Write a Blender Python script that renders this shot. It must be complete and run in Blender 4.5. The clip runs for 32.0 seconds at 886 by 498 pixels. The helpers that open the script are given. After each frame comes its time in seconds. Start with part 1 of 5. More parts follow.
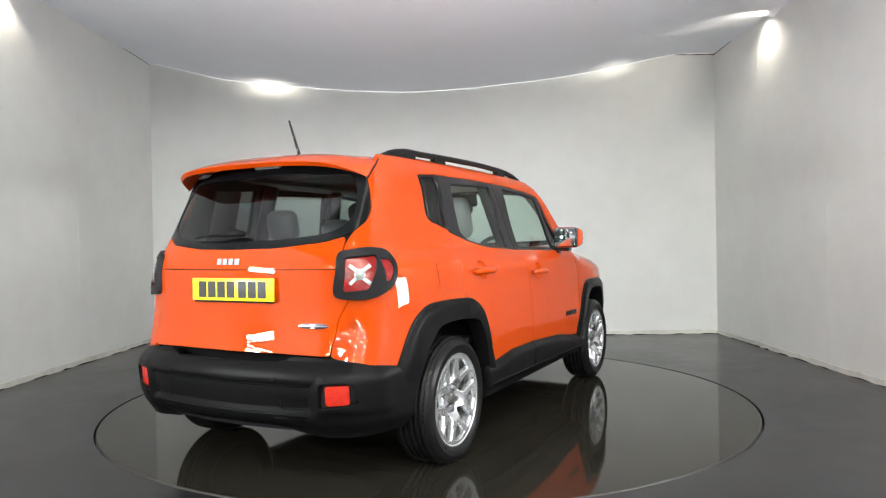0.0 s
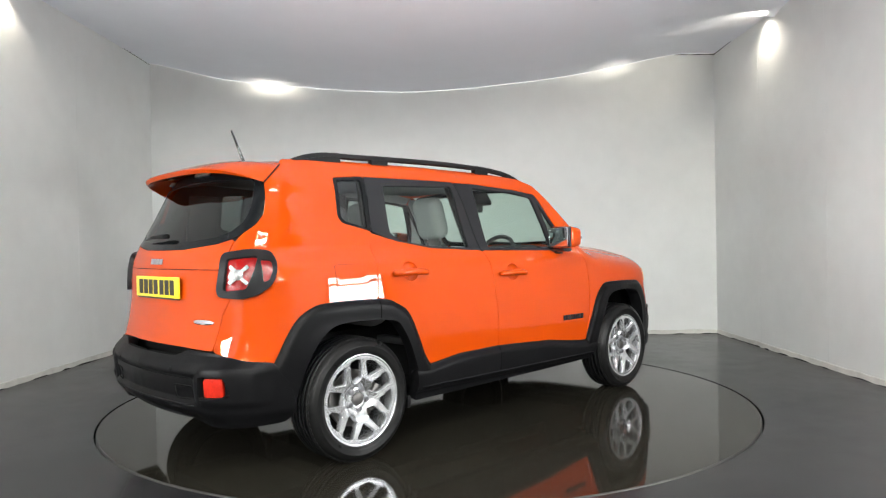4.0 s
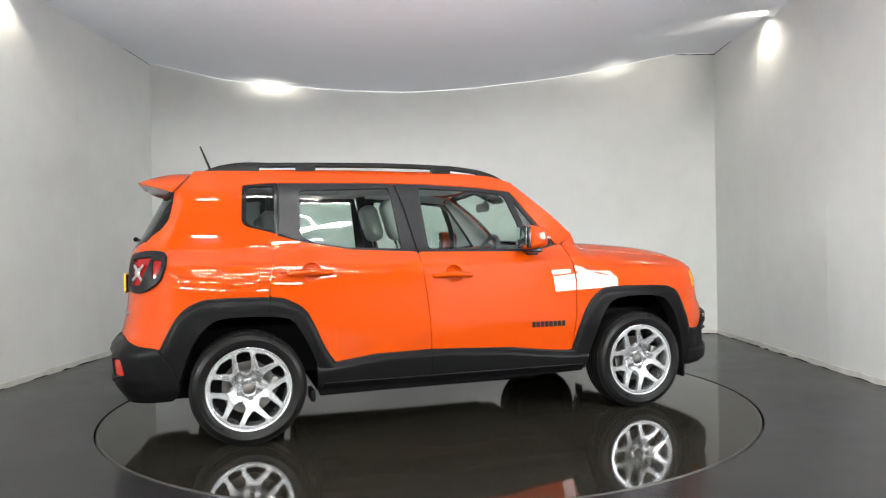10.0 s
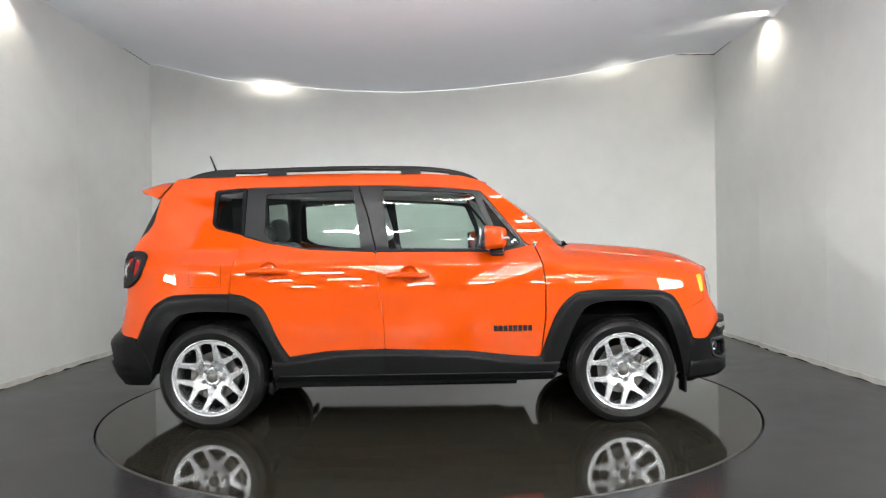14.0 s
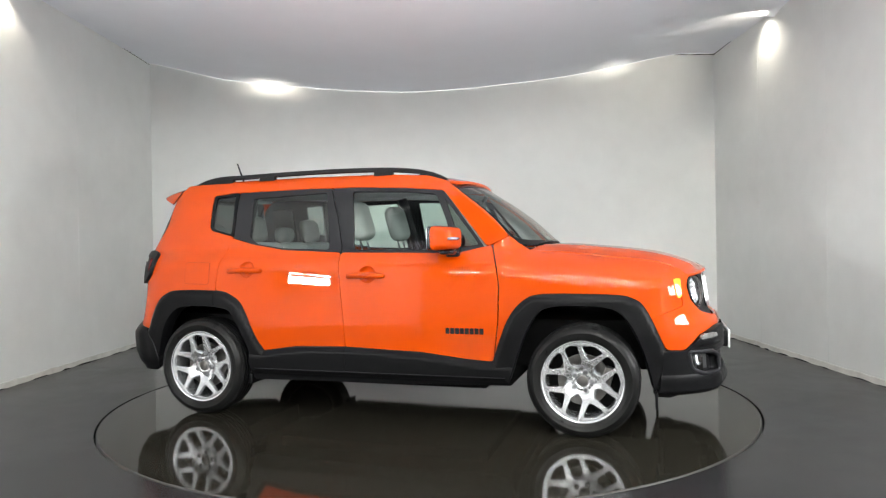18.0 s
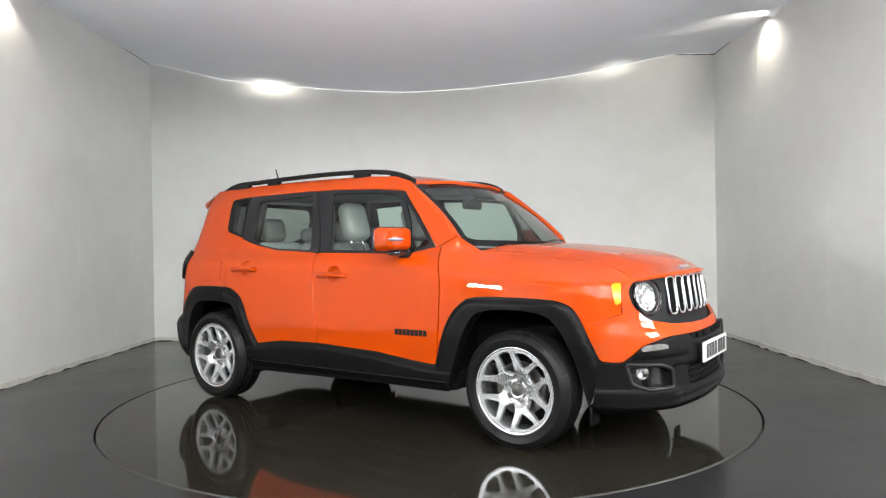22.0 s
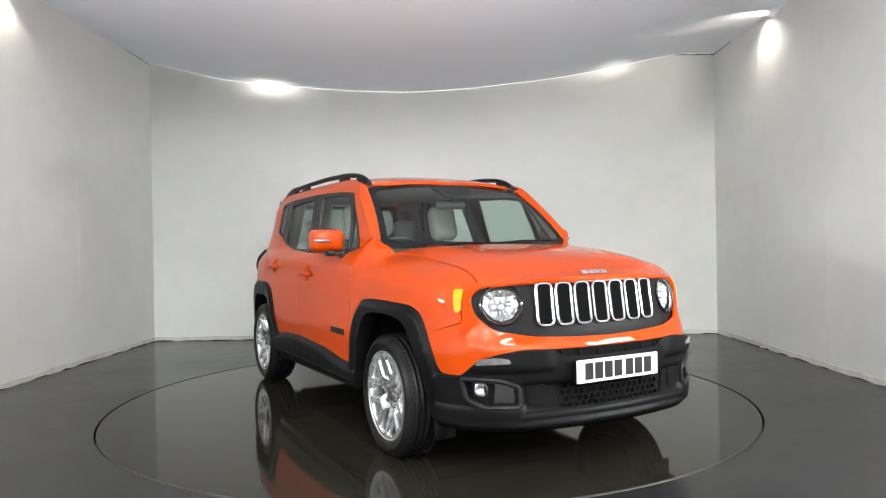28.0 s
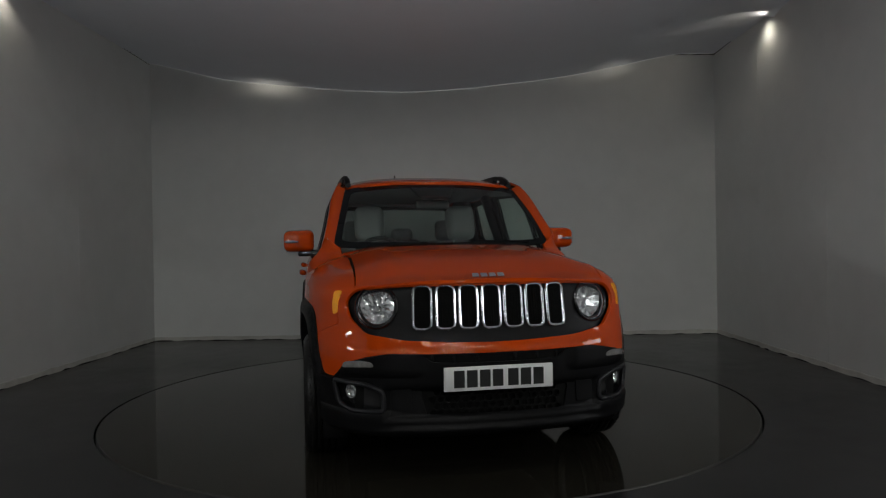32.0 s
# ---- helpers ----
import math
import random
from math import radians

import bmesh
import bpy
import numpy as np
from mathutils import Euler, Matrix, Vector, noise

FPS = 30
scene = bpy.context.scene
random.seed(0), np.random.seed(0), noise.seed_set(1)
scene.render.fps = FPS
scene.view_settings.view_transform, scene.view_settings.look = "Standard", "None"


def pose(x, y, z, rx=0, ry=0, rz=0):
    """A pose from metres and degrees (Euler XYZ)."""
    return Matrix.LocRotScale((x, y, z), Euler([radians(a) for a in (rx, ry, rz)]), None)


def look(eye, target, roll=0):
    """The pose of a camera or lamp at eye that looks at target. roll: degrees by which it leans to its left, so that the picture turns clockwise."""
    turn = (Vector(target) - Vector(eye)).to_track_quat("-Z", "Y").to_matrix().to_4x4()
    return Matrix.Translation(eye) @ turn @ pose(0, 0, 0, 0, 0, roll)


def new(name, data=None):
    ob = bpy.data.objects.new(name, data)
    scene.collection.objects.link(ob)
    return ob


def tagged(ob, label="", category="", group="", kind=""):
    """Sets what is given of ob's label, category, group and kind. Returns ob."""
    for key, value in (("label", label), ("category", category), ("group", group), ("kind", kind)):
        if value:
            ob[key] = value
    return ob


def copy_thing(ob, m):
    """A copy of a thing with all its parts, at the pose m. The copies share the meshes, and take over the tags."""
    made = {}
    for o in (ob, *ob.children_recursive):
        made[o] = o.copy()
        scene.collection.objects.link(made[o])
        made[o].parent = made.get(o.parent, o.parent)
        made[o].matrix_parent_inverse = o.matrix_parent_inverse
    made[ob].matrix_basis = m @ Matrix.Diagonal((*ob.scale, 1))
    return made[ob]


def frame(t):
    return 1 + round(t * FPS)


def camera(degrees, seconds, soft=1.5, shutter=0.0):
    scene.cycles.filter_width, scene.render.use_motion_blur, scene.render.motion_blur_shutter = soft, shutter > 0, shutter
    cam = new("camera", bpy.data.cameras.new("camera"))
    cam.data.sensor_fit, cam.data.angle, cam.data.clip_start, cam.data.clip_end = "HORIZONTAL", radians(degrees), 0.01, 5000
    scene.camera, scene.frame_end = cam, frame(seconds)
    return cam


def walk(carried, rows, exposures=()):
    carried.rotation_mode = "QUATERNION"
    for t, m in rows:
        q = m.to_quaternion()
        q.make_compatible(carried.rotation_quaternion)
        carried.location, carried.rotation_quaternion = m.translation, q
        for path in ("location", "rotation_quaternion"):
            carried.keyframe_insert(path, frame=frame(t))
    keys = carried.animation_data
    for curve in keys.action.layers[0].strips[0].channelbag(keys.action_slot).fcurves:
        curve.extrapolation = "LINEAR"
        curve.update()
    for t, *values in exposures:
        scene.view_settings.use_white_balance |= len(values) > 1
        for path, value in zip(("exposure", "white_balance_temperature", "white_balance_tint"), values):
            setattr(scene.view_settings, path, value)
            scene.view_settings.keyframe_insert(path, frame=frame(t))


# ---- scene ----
# ---- camera ----
cam = camera(65.18, 32.0, soft=1.2)
EYE = (0.0, -5.235, 1.126)
EYE_POSE = Matrix.Translation(EYE) @ Matrix(((0.99967, 0.01626, -0.01984), (-0.01991, 0.00396, -0.99979), (-0.01618, 0.99986, 0.00428))).to_4x4()
walk(cam, [(0, EYE_POSE), (32.0, EYE_POSE)],
     exposures=[(0, 0.10), (28.4, 0.11), (28.7, -0.03), (29.0, -0.18), (29.5, -0.49), (30.0, -0.82), (30.5, -1.17), (31.0, -1.59), (31.5, -2.10), (32.0, -2.67)])

# ---- world and light ----
world = bpy.data.worlds.new("hall_gloom")
scene.world = world
world.use_nodes = True
world.node_tree.nodes["Background"].inputs[0].default_value = (0.9, 0.95, 1.0, 1)
world.node_tree.nodes["Background"].inputs[1].default_value = 0.35


def area_lamp(name, m, sx, sy, watts, colour=(1, 1, 1)):
    data = bpy.data.lights.new(name, "AREA")
    data.shape, data.size, data.size_y, data.energy, data.color = "RECTANGLE", sx, sy, watts, colour
    ob = new(name, data)
    ob.matrix_world = m
    return ob


def spot_lamp(name, eye, target, watts, degrees, colour, radius=0.03):
    data = bpy.data.lights.new(name, "SPOT")
    data.energy, data.spot_size, data.spot_blend, data.color, data.shadow_soft_size = watts, radians(degrees), 0.8, colour, radius
    ob = new(name, data)
    ob.matrix_world = look(eye, target)
    return ob


PANELS = ((-3.48, -3.25, 1.38, 0.66, 0.24, 105), (3.18, -2.62, 1.30, 1.04, 0.66, 98))
for across, along_y, level, wide, high, watts in PANELS:
    area_lamp("panel_light", look((across, along_y, level), (across * 0.7, along_y + 0.1, level - 0.01)), wide, high, watts, (0.97, 0.99, 1.0))
WARM = (1.0, 0.93, 0.78)
spot_lamp("wall_spot", (-1.90, 3.280, 3.40), (-1.92, 3.415, 3.0), 14, 160, WARM)
spot_lamp("wall_spot", (2.22, 3.120, 3.52), (2.23, 3.262, 3.10), 6, 160, WARM)
spot_lamp("wall_spot", (3.41, 1.76, 3.36), (3.50, 1.76, 2.75), 26, 138, WARM, 0.09)
spot_lamp("wall_spot", (-3.44, 0.62, 3.36), (-3.56, 0.62, 2.6), 16, 125, WARM)
spot_lamp("cove_spot", (3.40, 1.56, 3.365), (2.75, 2.55, 3.44), 26, 80, WARM, 0.015)


# ---- materials ----
def material(name, colour, rough=0.5, metal=0.0, vary=0.0, scale=8.0, bump=0.0, bump_scale=60.0, coat=0.0, coat_rough=0.03, stretch=(1, 1, 1), rough_vary=0.0, spec=0.5):
    m = bpy.data.materials.new(name)
    m.use_nodes = True
    t = m.node_tree
    b = t.nodes["Principled BSDF"]
    b.inputs["Base Color"].default_value = (*colour, 1)
    b.inputs["Roughness"].default_value, b.inputs["Metallic"].default_value = rough, metal
    b.inputs["Coat Weight"].default_value, b.inputs["Coat Roughness"].default_value = coat, coat_rough
    b.inputs["Specular IOR Level"].default_value = spec
    where = t.nodes.new("ShaderNodeTexCoord")
    place = t.nodes.new("ShaderNodeMapping")
    place.inputs["Scale"].default_value = stretch
    t.links.new(where.outputs["Object"], place.inputs[0])

    def grain(size, detail):
        n = t.nodes.new("ShaderNodeTexNoise")
        n.inputs["Scale"].default_value, n.inputs["Detail"].default_value = size, detail
        t.links.new(place.outputs[0], n.inputs["Vector"])
        return n
    if vary:
        big, fine = grain(scale * 0.18, 4), grain(scale, 5)
        mix = t.nodes.new("ShaderNodeMath")
        mix.operation = "MULTIPLY_ADD"
        mix.inputs[1].default_value = 0.6
        t.links.new(big.outputs["Fac"], mix.inputs[0])
        half = t.nodes.new("ShaderNodeMath")
        half.operation = "MULTIPLY"
        half.inputs[1].default_value = 0.4
        t.links.new(fine.outputs["Fac"], half.inputs[0])
        t.links.new(half.outputs[0], mix.inputs[2])
        ramp = t.nodes.new("ShaderNodeValToRGB")
        ramp.color_ramp.elements[0].position, ramp.color_ramp.elements[1].position = 0.3, 0.7
        ramp.color_ramp.elements[0].color = (*[max(0, c * (1 - vary)) for c in colour], 1)
        ramp.color_ramp.elements[1].color = (*[min(1, c * (1 + vary)) for c in colour], 1)
        t.links.new(mix.outputs[0], ramp.inputs[0])
        t.links.new(ramp.outputs[0], b.inputs["Base Color"])
        if rough_vary:
            span = t.nodes.new("ShaderNodeMapRange")
            span.inputs["To Min"].default_value, span.inputs["To Max"].default_value = max(0, rough - rough_vary), rough + rough_vary
            span.inputs["From Min"].default_value, span.inputs["From Max"].default_value = 0.3, 0.7
            t.links.new(mix.outputs[0], span.inputs[0])
            t.links.new(span.outputs[0], b.inputs["Roughness"])
    if bump:
        n = grain(bump_scale, 3)
        bp = t.nodes.new("ShaderNodeBump")
        bp.inputs["Strength"].default_value, bp.inputs["Distance"].default_value = bump, 0.004
        t.links.new(n.outputs["Fac"], bp.inputs["Height"])
        t.links.new(bp.outputs[0], b.inputs["Normal"])
    return m


def glass(name, tint, rough=0.0):
    m = bpy.data.materials.new(name)
    m.use_nodes = True
    t = m.node_tree
    t.nodes.remove(t.nodes["Principled BSDF"])
    clear, shine, face, power, scale, mix = (t.nodes.new(k) for k in ("ShaderNodeBsdfTransparent", "ShaderNodeBsdfGlossy", "ShaderNodeLayerWeight", "ShaderNodeMath", "ShaderNodeMath", "ShaderNodeMixShader"))
    clear.inputs[0].default_value = (*tint, 1)
    shine.inputs["Roughness"].default_value = rough
    power.operation, scale.operation = "POWER", "MULTIPLY_ADD"
    power.inputs[1].default_value, scale.inputs[1].default_value, scale.inputs[2].default_value = 5.0, 0.92, 0.07
    t.links.new(face.outputs["Facing"], power.inputs[0])
    t.links.new(power.outputs[0], scale.inputs[0])
    t.links.new(scale.outputs[0], mix.inputs[0])
    t.links.new(clear.outputs[0], mix.inputs[1])
    t.links.new(shine.outputs[0], mix.inputs[2])
    t.links.new(mix.outputs[0], t.nodes["Material Output"].inputs[0])
    return m


def glow(name, colour, strength):
    m = bpy.data.materials.new(name)
    m.use_nodes = True
    b = m.node_tree.nodes["Principled BSDF"]
    b.inputs["Emission Color"].default_value, b.inputs["Emission Strength"].default_value = (*colour, 1), strength
    b.inputs["Base Color"].default_value = (*colour, 1)
    return m


WALL = material("white_emulsion", (0.805, 0.815, 0.80), 0.55, vary=0.05, scale=5, bump=0.10, bump_scale=35, rough_vary=0.08)
CEIL = material("stretched_ceiling_cloth", (0.80, 0.82, 0.875), 0.8, vary=0.03, scale=3, bump=0.05, bump_scale=20)
ROOF = material("hall_roof_steel", (0.30, 0.30, 0.31), 0.6, vary=0.1, scale=2)
def let_through(m, share):
    """Lets part of the light that falls on a cloth pass through it."""
    t = m.node_tree
    b = t.nodes["Principled BSDF"]
    thin, mix = t.nodes.new("ShaderNodeBsdfTranslucent"), t.nodes.new("ShaderNodeMixShader")
    thin.inputs[0].default_value = b.inputs["Base Color"].default_value
    mix.inputs[0].default_value = share
    t.links.new(b.outputs[0], mix.inputs[1])
    t.links.new(thin.outputs[0], mix.inputs[2])
    t.links.new(mix.outputs[0], t.nodes["Material Output"].inputs[0])


let_through(CEIL, 0.24)
FLOOR = material("grey_floor_paint", (0.0185, 0.018, 0.0192), 0.22, vary=0.08, scale=6, bump=0.015, bump_scale=9, rough_vary=0.05, spec=0.15)
DISC = material("polished_turntable_floor", (0.0172, 0.0156, 0.0120), 0.06, vary=0.10, scale=7, bump=0.012, bump_scale=7, rough_vary=0.02, spec=0.155)
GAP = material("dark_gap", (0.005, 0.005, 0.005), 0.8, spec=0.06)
PAINT = material("orange_car_paint", (0.470, 0.0490, 0.0002), 0.5, 0.0, vary=0.02, scale=4, coat=0.75, coat_rough=0.01, spec=0.03)
CLAD = material("black_textured_plastic", (0.0046, 0.0046, 0.0051), 0.40, vary=0.14, scale=30, bump=0.10, bump_scale=420, rough_vary=0.06, spec=0.105)
GLOSS = material("gloss_black", (0.012, 0.012, 0.013), 0.16, coat=0.4)
SATIN = material("satin_black_trim", (0.014, 0.014, 0.016), 0.36, vary=0.08, scale=14, spec=0.21)
GRILLE = material("matt_black_grille_panel", (0.010, 0.010, 0.011), 0.48, vary=0.10, scale=20, spec=0.13)
FRIT = material("black_glass_border", (0.007, 0.008, 0.009), 0.15, spec=0.14)
RAIL = material("roof_rail_black", (0.008, 0.008, 0.009), 0.45, vary=0.1, scale=20, spec=0.16)
EMBLEM = material("satin_emblem", (0.32, 0.32, 0.33), 0.45, 0.7)
GRIME = material("dusty_skirting_paint", (0.62, 0.61, 0.57), 0.7, vary=0.22, scale=9, bump=0.3, bump_scale=40)
NUT = material("wheel_nut_steel", (0.16, 0.16, 0.17), 0.4, 0.6, vary=0.1, scale=40)
UNDER = material("underbody_black", (0.006, 0.006, 0.006), 0.9, vary=0.2, scale=10, spec=0.1)
TYRE = material("tyre_rubber", (0.008, 0.008, 0.008), 0.33, vary=0.15, scale=22, bump=0.10, bump_scale=160, rough_vary=0.08, spec=0.16)
ALLOY = material("silver_alloy", (0.66, 0.67, 0.69), 0.27, 0.85, vary=0.03, scale=20)
DARKALLOY = material("brake_steel", (0.12, 0.115, 0.11), 0.45, 0.8, vary=0.2, scale=30)
RIMSTEEL = material("dark_edge_steel", (0.05, 0.048, 0.045), 0.42, 0.5, vary=0.25, scale=14)
CHROME = material("chrome", (0.72, 0.73, 0.75), 0.20, 1.0)
LAMPGLASS = glass("lamp_glass", (0.97, 0.98, 0.98))
REFLECTOR = material("lamp_reflector", (0.80, 0.81, 0.83), 0.16, 0.8, vary=0.10, scale=40, bump=0.25, bump_scale=40)
CLEAR = glass("green_tinted_glass", (0.74, 0.85, 0.80))
PRIVACY = glass("privacy_glass", (0.32, 0.355, 0.345))
RED = material("red_lamp_plastic", (0.22, 0.003, 0.003), 0.22, coat=0.25, spec=0.3, vary=0.35, scale=70, bump=0.5, bump_scale=70)
SILVER = material("silver_plastic", (0.45, 0.44, 0.43), 0.25, 0.6)
AMBER = material("amber_lamp_plastic", (0.95, 0.36, 0.01), 0.15, coat=0.8, vary=0.05, scale=60)
LENSGREY = material("smoked_lens", (0.24, 0.235, 0.23), 0.15, 0.5, coat=0.5, vary=0.35, scale=70)
REDREF = material("red_reflector", (0.46, 0.016, 0.006), 0.25, coat=0.25, spec=0.3, vary=0.3, scale=90, bump=0.4, bump_scale=90)
SEAT = material("pale_grey_leather", (0.30, 0.315, 0.31), 0.5, vary=0.05, scale=18, bump=0.15, bump_scale=120)
SEATDARK = material("dark_grey_leather", (0.15, 0.158, 0.158), 0.55, vary=0.05, scale=18, bump=0.15, bump_scale=120)
DASH = material("dashboard_plastic", (0.03, 0.031, 0.032), 0.55, vary=0.08, scale=25)
LINER = material("headliner_cloth", (0.34, 0.345, 0.34), 0.85, vary=0.04, scale=25)
PLATE_W = material("white_plate", (0.80, 0.80, 0.80), 0.3, coat=0.3)
PLATE_Y = material("yellow_plate", (0.85, 0.66, 0.02), 0.3, coat=0.3)
INK = material("plate_black", (0.012, 0.012, 0.012), 0.4)
MIRRORGLASS = material("mirror_glass", (0.85, 0.87, 0.88), 0.03, 1.0)
TUBE = glow("fluorescent_tube", (0.985, 1.0, 0.965), 205.0)
FILLTUBE = glow("fill_tube", (1.0, 0.985, 0.965), 165.0)
BOXGLOW = glow("warm_strip", (1.0, 0.93, 0.70), 30.0)
LAMPGLOW = glow("spot_lamp_face", (1.0, 0.94, 0.82), 6.0)


# ---- mesh helpers ----
def part(name, bm, mat, parent=None, label="", smooth=True, angle=40):
    me = bpy.data.meshes.new(name)
    if smooth:
        for f in bm.faces:
            f.smooth = True
        for e in bm.edges:
            if len(e.link_faces) == 2 and e.calc_face_angle(0) > radians(angle):
                e.smooth = False
    bm.to_mesh(me)
    bm.free()
    me.materials.append(mat)
    ob = new(name, me)
    ob.parent = parent
    if label:
        ob["label"] = label
    return ob


def raw(name, verts, faces, mat, parent=None, label="", normals=None):
    me = bpy.data.meshes.new(name)
    me.from_pydata([tuple(v) for v in verts], [], faces)
    me.materials.append(mat)
    if normals is not None:
        me.polygons.foreach_set("use_smooth", [True] * len(me.polygons))
        me.normals_split_custom_set_from_vertices([tuple(n) for n in normals])
    ob = new(name, me)
    ob.parent = parent
    if label:
        ob["label"] = label
    return ob


def block(bm, centre, size, bevel=0.01, turn=None, segments=2):
    got = bmesh.ops.create_cube(bm, size=1)["verts"]
    bmesh.ops.scale(bm, vec=size, verts=got)
    if bevel:
        edges = list({e for v in got for e in v.link_edges})
        got = list({v for f in bmesh.ops.bevel(bm, geom=edges, offset=bevel, segments=segments, affect="EDGES", profile=0.5)["faces"] for v in f.verts} | {v for v in got if v.is_valid})
    m = Matrix.Translation(centre) @ (turn if turn else Matrix())
    bmesh.ops.transform(bm, matrix=m, verts=got)
    return got


def slab(name, centre, size, mat, parent=None, label="", bevel=0.01, turn=None, segments=2):
    bm = bmesh.new()
    block(bm, centre, size, bevel, turn, segments)
    return part(name, bm, mat, parent, label)


def lathe(bm, profile, n=64, axis="y"):
    """Turns (radius, along) pairs round the axis."""
    rings = []
    for r, a in profile:
        ring = []
        for i in range(n):
            c, s = math.cos(2 * math.pi * i / n) * r, math.sin(2 * math.pi * i / n) * r
            ring.append(bm.verts.new((c, a, s) if axis == "y" else (a, c, s) if axis == "x" else (c, s, a)))
        rings.append(ring)
    for p, q in zip(rings, rings[1:]):
        for i in range(n):
            bm.faces.new((p[i], p[(i + 1) % n], q[(i + 1) % n], q[i]))
    return rings


def tube(bm, points, radius, n=8, closed=False):
    """A round bar along points."""
    pts = [Vector(q) for q in points]
    rings, up = [], Vector((0.13, 0.21, 0.97))
    for i, q in enumerate(pts):
        a = pts[i - 1] if i or closed else q
        b = pts[(i + 1) % len(pts)] if i + 1 < len(pts) or closed else q
        d = (b - a).normalized()
        u = (up - d * up.dot(d)).normalized()
        w = d.cross(u)
        r = radius[i] if isinstance(radius, (list, tuple)) else radius
        rings.append([bm.verts.new(q + (u * math.cos(k) + w * math.sin(k)) * r) for k in (2 * math.pi * j / n for j in range(n))])
    pairs = list(zip(rings, rings[1:])) + ([(rings[-1], rings[0])] if closed else [])
    for p, q in pairs:
        for i in range(n):
            bm.faces.new((p[i], p[(i + 1) % n], q[(i + 1) % n], q[i]))
    if not closed:
        bm.faces.new(rings[0][::-1]), bm.faces.new(rings[-1])


def curve_of(xs, ys):
    """A smooth curve through points, flat beyond its ends."""
    n = len(xs)
    slopes = np.gradient(np.array(ys, float), np.array(xs, float)).tolist()

    def value(x):
        if x <= xs[0]:
            return ys[0]
        if x >= xs[-1]:
            return ys[-1]
        i = 0
        while xs[i + 1] < x:
            i += 1
        h = xs[i + 1] - xs[i]
        s = (x - xs[i]) / h
        return (1 + 2 * s) * (1 - s) ** 2 * ys[i] + s * (1 - s) ** 2 * h * slopes[i] + s * s * (3 - 2 * s) * ys[i + 1] + s * s * (s - 1) * h * slopes[i + 1]
    return value


def rounded(pts, r, n=4, step=0.06):
    """A closed outline with its corners rounded and long edges divided."""
    pts = [Vector(q) for q in pts]
    out = []
    for i, q in enumerate(pts):
        a, b = pts[i - 1], pts[(i + 1) % len(pts)]
        ra = min(r, (a - q).length * 0.45)
        rb = min(r, (b - q).length * 0.45)
        p0, p1 = q + (a - q).normalized() * ra, q + (b - q).normalized() * rb
        out += [(1 - k) ** 2 * p0 + 2 * k * (1 - k) * q + k * k * p1 for k in (j / n for j in range(n + 1))]
    full = []
    for i, q in enumerate(out):
        b = out[(i + 1) % len(out)]
        k = max(1, int((b - q).length / step))
        full += [q.lerp(b, j / k) for j in range(k)]
    return full


def flowing(pts, n=5):
    """An open line of points made smooth."""
    out = []
    for i in range(len(pts) - 1):
        p0, p1, p2, p3 = (Vector(pts[max(0, min(len(pts) - 1, i + k))]) for k in (-1, 0, 1, 2))
        for j in range(n):
            u = j / n
            out.append(tuple(0.5 * (2 * p1 + (p2 - p0) * u + (2 * p0 - 5 * p1 + 4 * p2 - p3) * u * u + (3 * p1 - p0 - 3 * p2 + p3) * u ** 3)))
    return out + [tuple(pts[-1])]


def smoothstep(a, b, x):
    k = min(1, max(0, (x - a) / (b - a)))
    return k * k * (3 - 2 * k)


def fill(outline, holes, step):
    """Triangles inside a flat outline with holes, over an even grid."""
    from mathutils.geometry import delaunay_2d_cdt
    verts = [Vector(q) for q in outline]
    loops = [list(range(len(verts)))]
    for h in holes:
        loops.append(list(range(len(verts), len(verts) + len(h))))
        verts += [Vector(q) for q in h]
    rim = list(verts)
    lo = Vector((min(q.x for q in outline), min(q.y for q in outline)))
    hi = Vector((max(q.x for q in outline), max(q.y for q in outline)))
    nx, ny = int((hi.x - lo.x) / step), int((hi.y - lo.y) / step)
    if rim and nx > 0 and ny > 0:
        far = np.array([(q.x, q.y) for q in rim])
        for i in range(1, nx + 1):
            for j in range(1, ny + 1):
                q = lo + Vector((i * step * (1 - 0.5 / nx), j * step * (1 - 0.5 / ny)))
                if np.min(np.abs(far - (q.x, q.y)).sum(1)) > step * 0.45:
                    verts.append(q)
    edges = [(l[i], l[(i + 1) % len(l)]) for l in loops for i in range(len(l))]
    v, _, f, _, _, _ = delaunay_2d_cdt(verts, edges, [], 0, 1e-6)
    mids = np.array([((v[t[0]] + v[t[1]] + v[t[2]]) / 3).to_tuple() for t in f])
    inside = np.zeros(len(f), bool)
    for l in loops:
        for i, j in zip(l, l[1:] + l[:1]):
            a, b = verts[i], verts[j]
            if a.y != b.y:
                cross = ((a.y > mids[:, 1]) != (b.y > mids[:, 1])) & (mids[:, 0] < (b.x - a.x) * (mids[:, 1] - a.y) / (b.y - a.y) + a.x)
                inside ^= cross
    turn = [(v[t[1]] - v[t[0]]).cross(v[t[2]] - v[t[0]]) for t in f]
    f = [list(t) if k > 0 else list(t)[::-1] for t, k, keep in zip(f, turn, inside) if keep and abs(k) > 1e-9]
    used = sorted({i for t in f for i in t})
    index = {o: k for k, o in enumerate(used)}
    return [v[i] for i in used], [[index[i] for i in t] for t in f]


